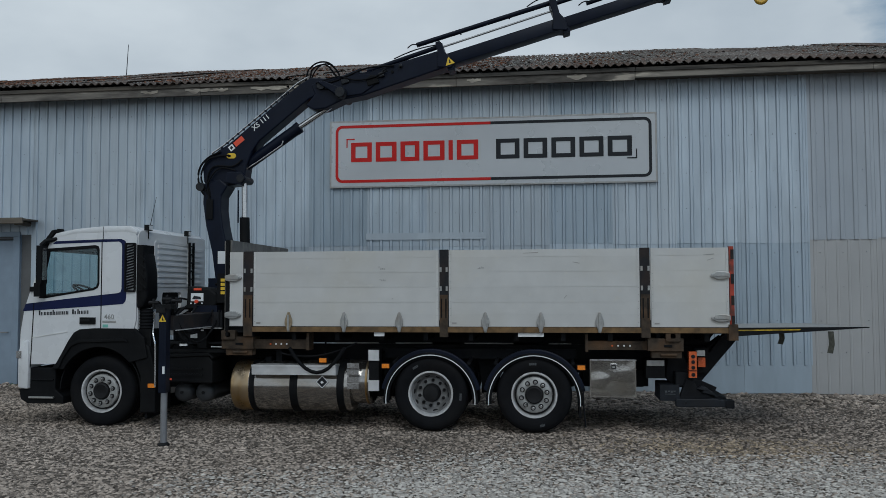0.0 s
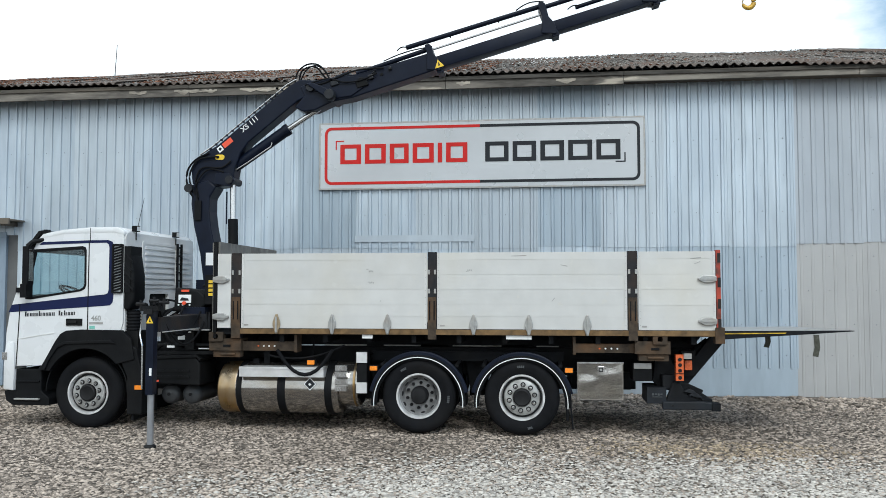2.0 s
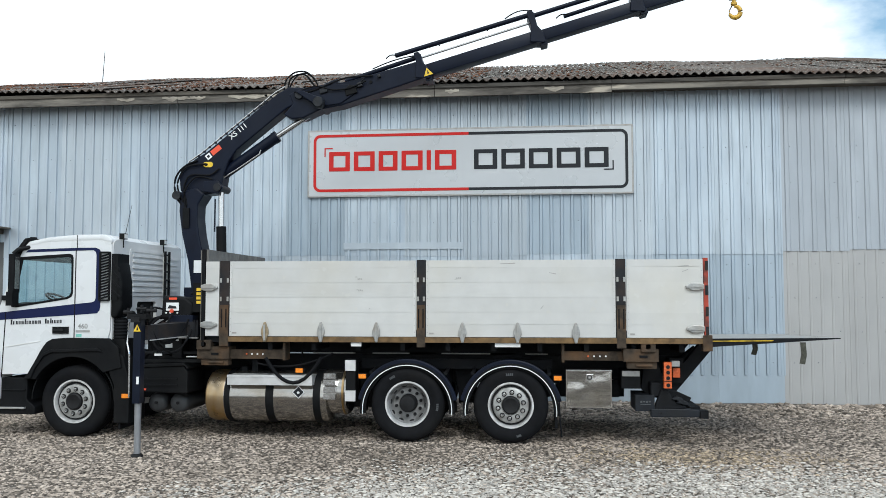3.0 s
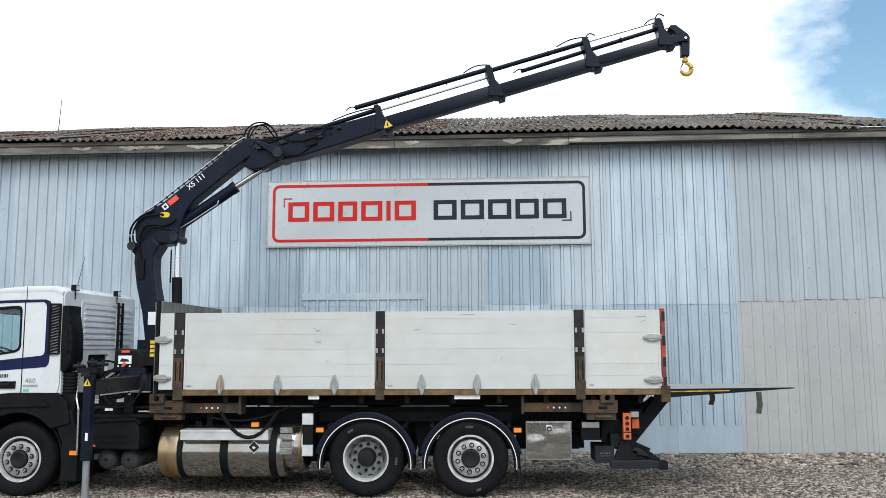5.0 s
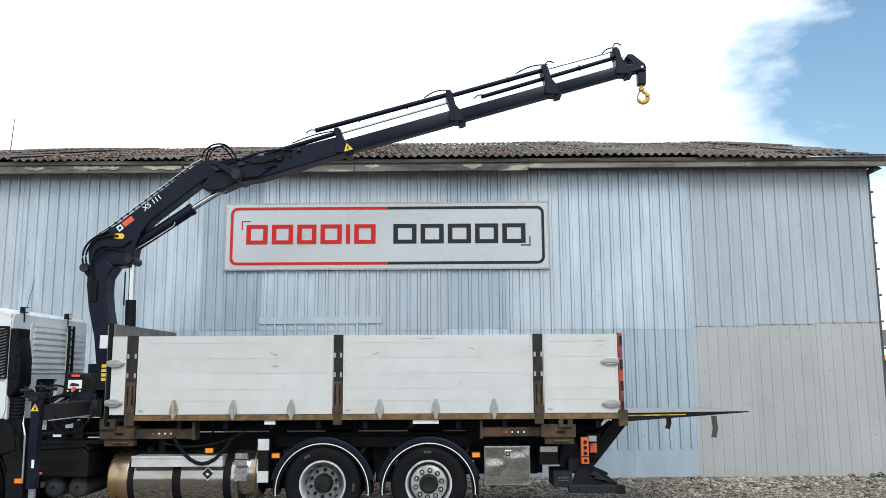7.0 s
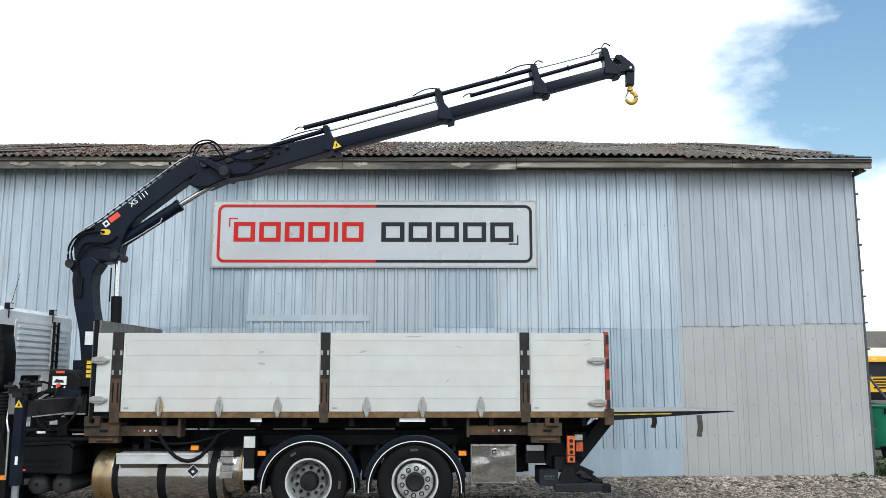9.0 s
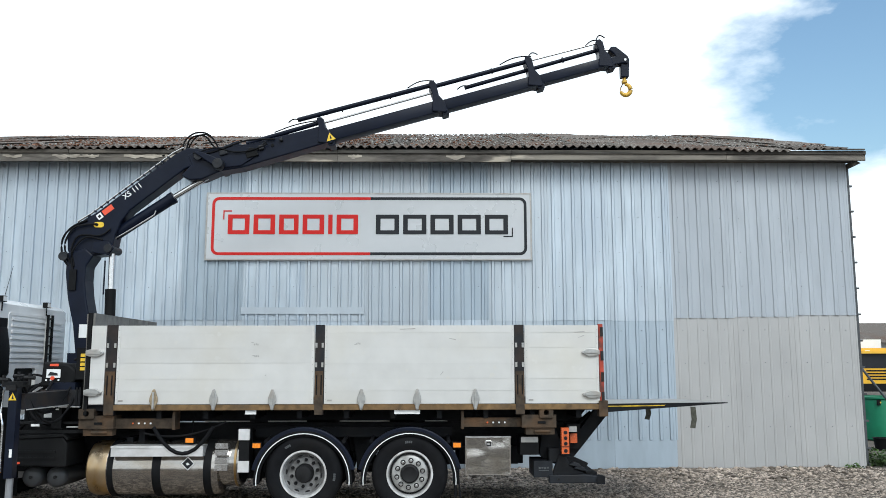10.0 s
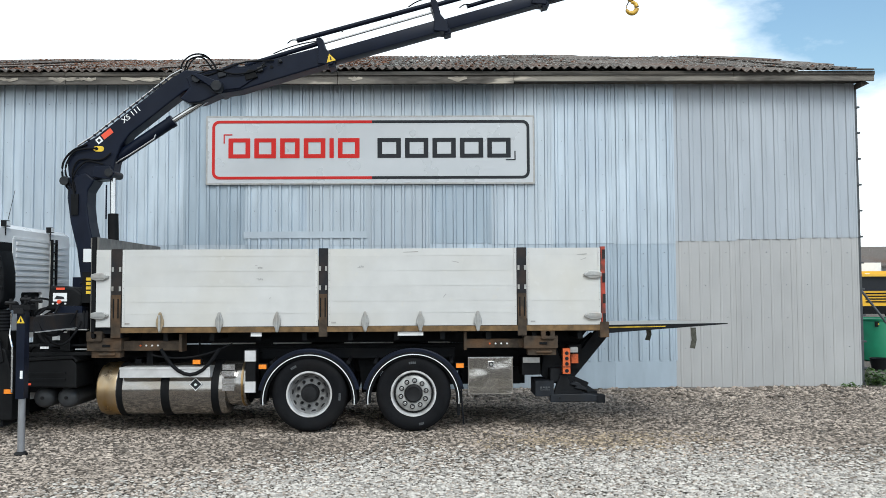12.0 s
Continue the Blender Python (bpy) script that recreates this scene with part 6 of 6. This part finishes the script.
# hoses at column, elbow and knuckle
HOSES = (([(-3.33, 3.3), (-3.43, 3.45), (-3.44, 3.7), (-3.31, 3.88), (-3.1, 3.98)], -0.16, 0.016), ([(-3.3, 3.35), (-3.39, 3.55), (-3.37, 3.72), (-3.25, 3.88), (-2.95, 3.92)], -0.18, 0.014),
         ([(-3.3, 3.1), (-3.25, 3.3), (-3.3, 3.55), (-3.2, 3.75), (-2.9, 3.75), (-2.75, 3.85)], -0.17, 0.013), ([(-3.25, 3.2), (-3.28, 3.5), (-3.1, 3.72), (-2.85, 3.68)], -0.19, 0.013),
         ([(-1.78, 5.04), (-1.74, 5.2), (-1.6, 5.31), (-1.42, 5.3), (-1.28, 5.15), (-1.24, 5.0)], -0.1, 0.013), ([(-1.74, 5.04), (-1.7, 5.22), (-1.58, 5.29), (-1.45, 5.27), (-1.33, 5.12), (-1.2, 5.02)], -0.04, 0.013),
         ([(-1.76, 5.04), (-1.66, 5.25), (-1.52, 5.33), (-1.38, 5.27), (-1.26, 5.08)], 0.04, 0.011), ([(-1.6, 4.98), (-1.35, 4.99), (-1.1, 5.08), (-0.8, 5.18), (-0.4, 5.2)], -0.18, 0.013),
         ([(-1.5, 5.0), (-1.25, 5.06), (-1.0, 5.0), (-0.75, 5.02), (-0.5, 5.12)], -0.2, 0.011))


def smooth_path(pts, k=4):
    out = []
    for i in range(len(pts) - 1):
        p0, p1, p2, p3 = pts[max(i - 1, 0)], pts[i], pts[i + 1], pts[min(i + 2, len(pts) - 1)]
        for j in range(k):
            t = j / k
            out.append(0.5 * ((2 * p1) + (p2 - p0) * t + (2 * p0 - 5 * p1 + 4 * p2 - p3) * t * t + (3 * p1 - p0 - 3 * p2 + p3) * t ** 3))
    return out + [pts[-1]]


for pts, dy, r_ in HOSES:
    part("hose", tube(N(), smooth_path([Vector((a, CY + dy, b)) for a, b in pts]), r_), RUBBER, crane, smooth=True)
# stabiliser beam and leg
part("beam_lip", box(N(), -2.715, -2.7, -1.05, 0.08, 1.372, 1.384), ALU, crane)
part("beam_housing", soften(box(N(), -3.0, -2.66, 0.1, 2.4, 1.36, 1.66), 0.015), CRANE, crane, "dark stabiliser beam housing")
part("beam", soften(box(N(), -2.9, -2.72, -1.09, 0.12, 1.38, 1.56), 0.012), POST, crane, "extended stabiliser beam")
leg = part("stabiliser_leg", soften(box(N(), -2.85, -2.757, -1.2, -1.09, 0.63, 1.64), 0.012), CRANE, crane, "dark square stabiliser leg")
part("inner_leg", cyl(N(), (-2.8, -1.145, 0.02), (-2.8, -1.145, 0.64), 0.04, seg=20), LEGSTEEL, leg, "bright steel inner leg", smooth=True)
part("foot", lathe(N(), [(0.07, 0), (0.075, 0.012), (0.06, 0.03), (0.045, 0.04)], (-2.8, -1.145, -0.008), (0, 0, 1), 20), RIM_DARK, leg, "round foot pressed in gravel", smooth=True)
part("leg_head", soften(box(N(), -2.9, -2.69, -1.22, -1.03, 1.64, 1.7), 0.01), CHASSIS, leg)
for x, z, y in ((-2.93, 1.72, -1.18), (-2.66, 1.74, -1.13), (-2.8, 1.76, -1.1)):
    part("fitting", cyl(cyl(N(), (x - 0.06, y, z), (x + 0.06, y, z), 0.022, seg=8), (x, y, z - 0.08), (x, y, z + 0.05), 0.018, seg=8), RIM_DARK, leg)
part("leg_valve", soften(box(N(), -2.87, -2.76, -1.24, -1.2, 1.6, 1.66), 0.008), RIM_DARK, leg)
wt2 = part("warning_sign", plate(N(), [(-2.849, 1.49), (-2.758, 1.49), (-2.803, 1.578)], -1.2065, -1.2015), YELLOW, leg, "yellow warning triangle")
part("warning_mark", plate(N(), [(-2.812, 1.505), (-2.788, 1.505), (-2.8, 1.555)], -1.2095, -1.2068), SIGNBLACK, wt2)
part("leg_pipe", tube(N(), [(-2.93, -1.16, 1.6), (-2.945, -1.16, 1.35), (-2.905, -1.18, 1.22), (-2.9, -1.18, 0.7)], 0.012), CHROME, leg)
part("leg_tag", box(N(), -2.8, -2.77, -1.205, -1.2005, 0.86, 0.95), LABEL, leg)
for sg, p0, p1 in ((0.35, (-2.8, -1.12, 1.72), (-2.72, 0.1, 1.6)), (0.45, (-2.75, -1.14, 1.74), (-2.65, 0.15, 1.55)), (0.28, (-2.9, -1.1, 1.72), (-2.95, 0.1, 1.68))):
    part("leg_hose", tube(N(), arc(p0, p1, sg), 0.015), RUBBER, leg, smooth=True)
bpl = part("beam_plate", soften(box(N(), -3.08, -2.57, 0.06, 0.098, 1.365, 1.57), 0.008), POST, crane, "dark brown stained beam plate")
part("bright_lip", box(N(), -3.08, -2.57, 0.05, 0.1, 1.348, 1.36), ALU, bpl)
for i in range(4):
    part("yellow_mark", box(N(), -3.03 + 0.018 * i, -3.022 + 0.018 * i, 0.054, 0.06, 1.39, 1.44 - 0.008 * (i % 2)), YELLOW, bpl)
for x_, z_ in ((-2.92, 1.5), (-2.8, 1.46), (-2.7, 1.52)):
    part("plate_bolt", cyl(N(), (x_, 0.05, z_), (x_, 0.06, z_), 0.016, seg=8), RIM_DARK, bpl)
for x_ in (-2.62, -2.58):
    part("plate_rib", box(N(), x_, x_ + 0.02, 0.04, 0.06, 1.37, 1.6), CHASSIS, bpl)
jb = part("junction_box", soften(box(N(), -2.96, -2.83, 0.15, 0.4, 1.08, 1.345), 0.01), BLACK, crane, "small black junction box")
part("box_label", box(N(), -2.93, -2.87, 0.142, 0.15, 1.31, 1.33), LABEL, jb)
part("data_plate", box(N(), -3.24, -3.13, 0.2, 0.21, 1.1, 1.155), LABEL, crane)
part("cross_conduit", cyl(N(), (-2.78, 0.2, 1.09), (-2.52, 0.2, 1.09), 0.01, seg=8), ALU, crane)
part("lower_rail", box(N(), -3.45, -2.5, 0.1, 0.14, 1.02, 1.06), BLACK, crane)
far_leg = part("stabiliser_leg", soften(box(N(), -2.935, -2.765, 2.4, 2.56, 0.9, 1.7), 0.012), CRANE, crane)
# control console and lamp panel
con = part("control_console", soften(plate(N(), [(-3.15, 1.6), (-2.76, 1.6), (-2.68, 1.7), (-2.7, 1.82), (-2.8, 1.9), (-3.13, 1.93)], 0.18, 0.55), 0.03, 2), BLACK, crane, "black crane control console")
part("face", soften(box(N(), -3.07, -2.89, 0.17, 0.182, 1.72, 1.83), 0.006), LABEL, con)
part("dial", plate(N(), [(-3.05, 1.75), (-2.92, 1.75), (-2.93, 1.78), (-3.02, 1.795)], 0.164, 0.169), SIGNBLACK, con)
part("stop_button", cyl(N(), (-2.985, 0.15, 1.715), (-2.985, 0.18, 1.715), 0.026, seg=14), REDDECAL, con)
part("red_tag", box(N(), -3.03, -2.92, 0.17, 0.178, 1.87, 1.9), REDDECAL, con)
for i in range(3):
    part("switch", cyl(N(), (-3.07 + 0.06 * i + (0.04 if i > 1 else 0), 0.168, 1.69), (-3.07 + 0.06 * i + (0.04 if i > 1 else 0), 0.18, 1.69), 0.012, seg=8), LABEL, con)
lp = part("indicator_panel", soften(box(N(), -2.67, -2.5, 0.12, 0.3, 1.7, 2.1), 0.02), BLACK, crane, "black panel with four yellow lamps")
for i in range(4):
    part("lamp", soften(box(N(), -2.615, -2.545, 0.108, 0.12, 1.815 + 0.058 * i, 1.855 + 0.058 * i), 0.006), YELLOW, lp)
part("panel_post", cyl(N(), (-2.6, 0.25, 1.5), (-2.6, 0.25, 1.72), 0.03), BLACK, crane)
part("console_post", soften(box(N(), -3.05, -2.8, 0.3, 0.5, 1.6, 1.68), 0.01), BLACK, crane)
vb = part("valve_bank", soften(box(N(), -3.3, -2.62, 0.45, 0.75, 1.0, 1.36), 0.02), CHASSIS, crane)
for i in range(5):
    part("lever", cyl(N(), (-3.12 + 0.08 * i, 0.42, 1.3), (-3.12 + 0.08 * i, 0.36, 1.5), 0.009, seg=6), RIM_DARK, vb)
part("valve_label", box(N(), -3.17, -3.06, 0.39, 0.399, 1.2, 1.26), LABEL, vb)
part("oil_tank", soften(box(N(), -3.4, -2.58, 1.75, 2.4, 0.85, 1.72), 0.03), CHASSIS, crane)
for pts, r_ in (([(-3.1, 0.3, 1.7), (-3.3, 0.2, 1.5), (-3.2, 0.2, 1.2), (-3.0, 0.3, 1.1)], 0.018), ([(-2.75, 0.5, 1.75), (-2.6, 0.45, 1.9), (-2.55, 0.4, 1.75)], 0.02), ([(-2.9, 0.6, 1.95), (-2.7, 0.6, 2.02), (-2.6, 0.35, 2.05)], 0.018),
                ([(-3.2, 0.5, 1.6), (-3.45, 0.5, 1.4), (-3.4, 0.6, 1.1), (-3.2, 0.7, 1.0)], 0.02), ([(-3.4, 0.3, 1.5), (-3.3, 0.2, 1.75), (-3.1, 0.3, 1.72)], 0.014), ([(-3.5, 0.4, 1.0), (-3.3, 0.3, 1.15), (-2.8, 0.3, 1.12), (-2.6, 0.5, 1.2)], 0.018),
                ([(-3.5, 0.5, 1.35), (-3.35, 0.4, 1.6), (-3.0, 0.4, 1.62), (-2.7, 0.3, 1.7)], 0.022)):
    part("hose", tube(N(), smooth_path([Vector(v) for v in pts]), r_), RUBBER, crane, smooth=True)
part("guard_rail", box(N(), -3.4, -2.5, 0.2, 0.24, 1.13, 1.16), CHASSIS, crane)

# ---- yard beyond the shed corner ----
yt = thing("parked_truck", (27.6, 38.0, 0.0), "yellow lorry parked across the far yard", "truck")
YX, YY = 26.35, 36.2
part("cab", soften(box(N(), YX, YX + 2.5, YY, YY + 2.0, 0.75, 2.75), 0.12, 3), TRUCKY, yt, "bright yellow cab", smooth=True)
part("windscreen", soften(box(N(), YX + 0.1, YX + 2.4, YY - 0.03, YY, 1.62, 2.45), 0.02), SIGNBLACK, yt, "dark windscreen")
for i in range(4):
    part("grille_slot", box(N(), YX + 0.35, YX + 2.15, YY - 0.02, YY, 0.95 + 0.16 * i, 1.03 + 0.16 * i), BLACK, yt)
part("sun_visor", soften(box(N(), YX + 0.08, YX + 2.42, YY - 0.25, YY + 0.05, 2.44, 2.58), 0.02), TRUCKY, yt)
for x in (YX + 0.35, YX + 1.9):
    part("roof_lamp", soften(box(N(), x, x + 0.25, YY - 0.06, YY, 2.5, 2.62), 0.01), LABEL, yt)
part("box_body", soften(box(N(), YX - 0.02, YX + 2.52, YY + 2.2, YY + 8.0, 0.9, 3.3), 0.03), LABEL, yt, "white box body")
part("bumper", soften(box(N(), YX, YX + 2.5, YY - 0.05, YY + 0.4, 0.3, 0.74), 0.04), BLACK, yt)
for y in (YY + 0.9, YY + 6.0):
    for x in (YX + 0.05, YX + 2.15):
        part("wheel", cyl(N(), (x, y, 0.5), (x + 0.3, y, 0.5), 0.5, seg=24), RUBBER, yt)
fh = thing("far_shed", (45, 64, 0.0), "low distant shed with dark stony-looking roof", "building")
part("wall", box(N(), 30.0, 62.0, 61.0, 70.0, -0.05, 3.7), BEIGE, fh)
part("roof", plate(N(), [(60.4, 3.7), (65.5, 5.6), (70.6, 3.7), (70.6, 3.6), (65.5, 5.4), (60.4, 3.6)], 29.5, 62.5, axis="x"), ROOFING, fh)
dr = part("drum", lathe(N(), [(0.56, 0.0), (0.6, 0.03), (0.6, 0.95), (0.58, 1.0), (0.61, 1.02), (0.61, 1.06), (0.56, 1.07), (0.55, 0.1)], (13.36, 10.2, -0.005), (0, 0, 1), 32), GREEN, label="large round green plastic drum on gravel", category="drum", smooth=True)
part("drum_tag", box(N(), 12.93, 13.1, 9.72, 9.76, 0.86, 0.99), BLACK, dr)
part("tag_mark", box(N(), 12.99, 13.03, 9.71, 9.719, 0.91, 0.95), YELLOW, dr)
part("leaning_pole", cyl(N(), (13.75, 9.4, 0.0), (12.55, 9.9, 1.95), 0.03, seg=8), LADDER, label="grey metal pole leaning by the drum", category="pole")
tub = part("tub", lathe(N(), [(0.16, 0.0), (0.2, 0.26), (0.215, 0.26), (0.215, 0.275), (0.19, 0.275), (0.15, 0.02)], (11.85, 7.6, -0.005), (0, 0, 1), 24), BLACK, label="small black plastic tub on the gravel", category="tub", smooth=True)
# weeds at the corner and tufts along the wall foot
rw = np.random.default_rng(31)


def weed(cx_, cy_, n, spread, h):
    bm = N()
    for _ in range(n):
        x, y = cx_ + rw.normal(0, spread), cy_ + rw.normal(0, spread * 0.6)
        a, l, z = rw.uniform(0, 6.28), rw.uniform(0.03, 0.09), rw.uniform(0.0, h) * max(0.2, 1 - abs(x - cx_) / (2.5 * spread))
        d = Vector((math.cos(a), math.sin(a), rw.uniform(-0.2, 0.8))).normalized() * l
        s = Vector((-math.sin(a), math.cos(a), 0)) * l * 0.35
        b = Vector((x, y, z))
        bm.faces.new([bm.verts.new(v) for v in (b, b + d * 0.5 + s, b + d, b + d * 0.5 - s)])
    return bm


for cx_, cy_, n, sp, h in ((10.1, 4.75, 700, 0.16, 0.34), (10.5, 4.9, 500, 0.2, 0.28), (9.5, 4.3, 120, 0.12, 0.1), (8.4, 4.25, 60, 0.1, 0.06), (-8.2, 4.2, 160, 0.2, 0.12), (-7.4, 4.2, 90, 0.15, 0.08)):
    part("weed_clump", weed(cx_, cy_, n, sp, h), LEAF, label="low green weeds at the foot of the wall", category="weeds", kind="stuff")
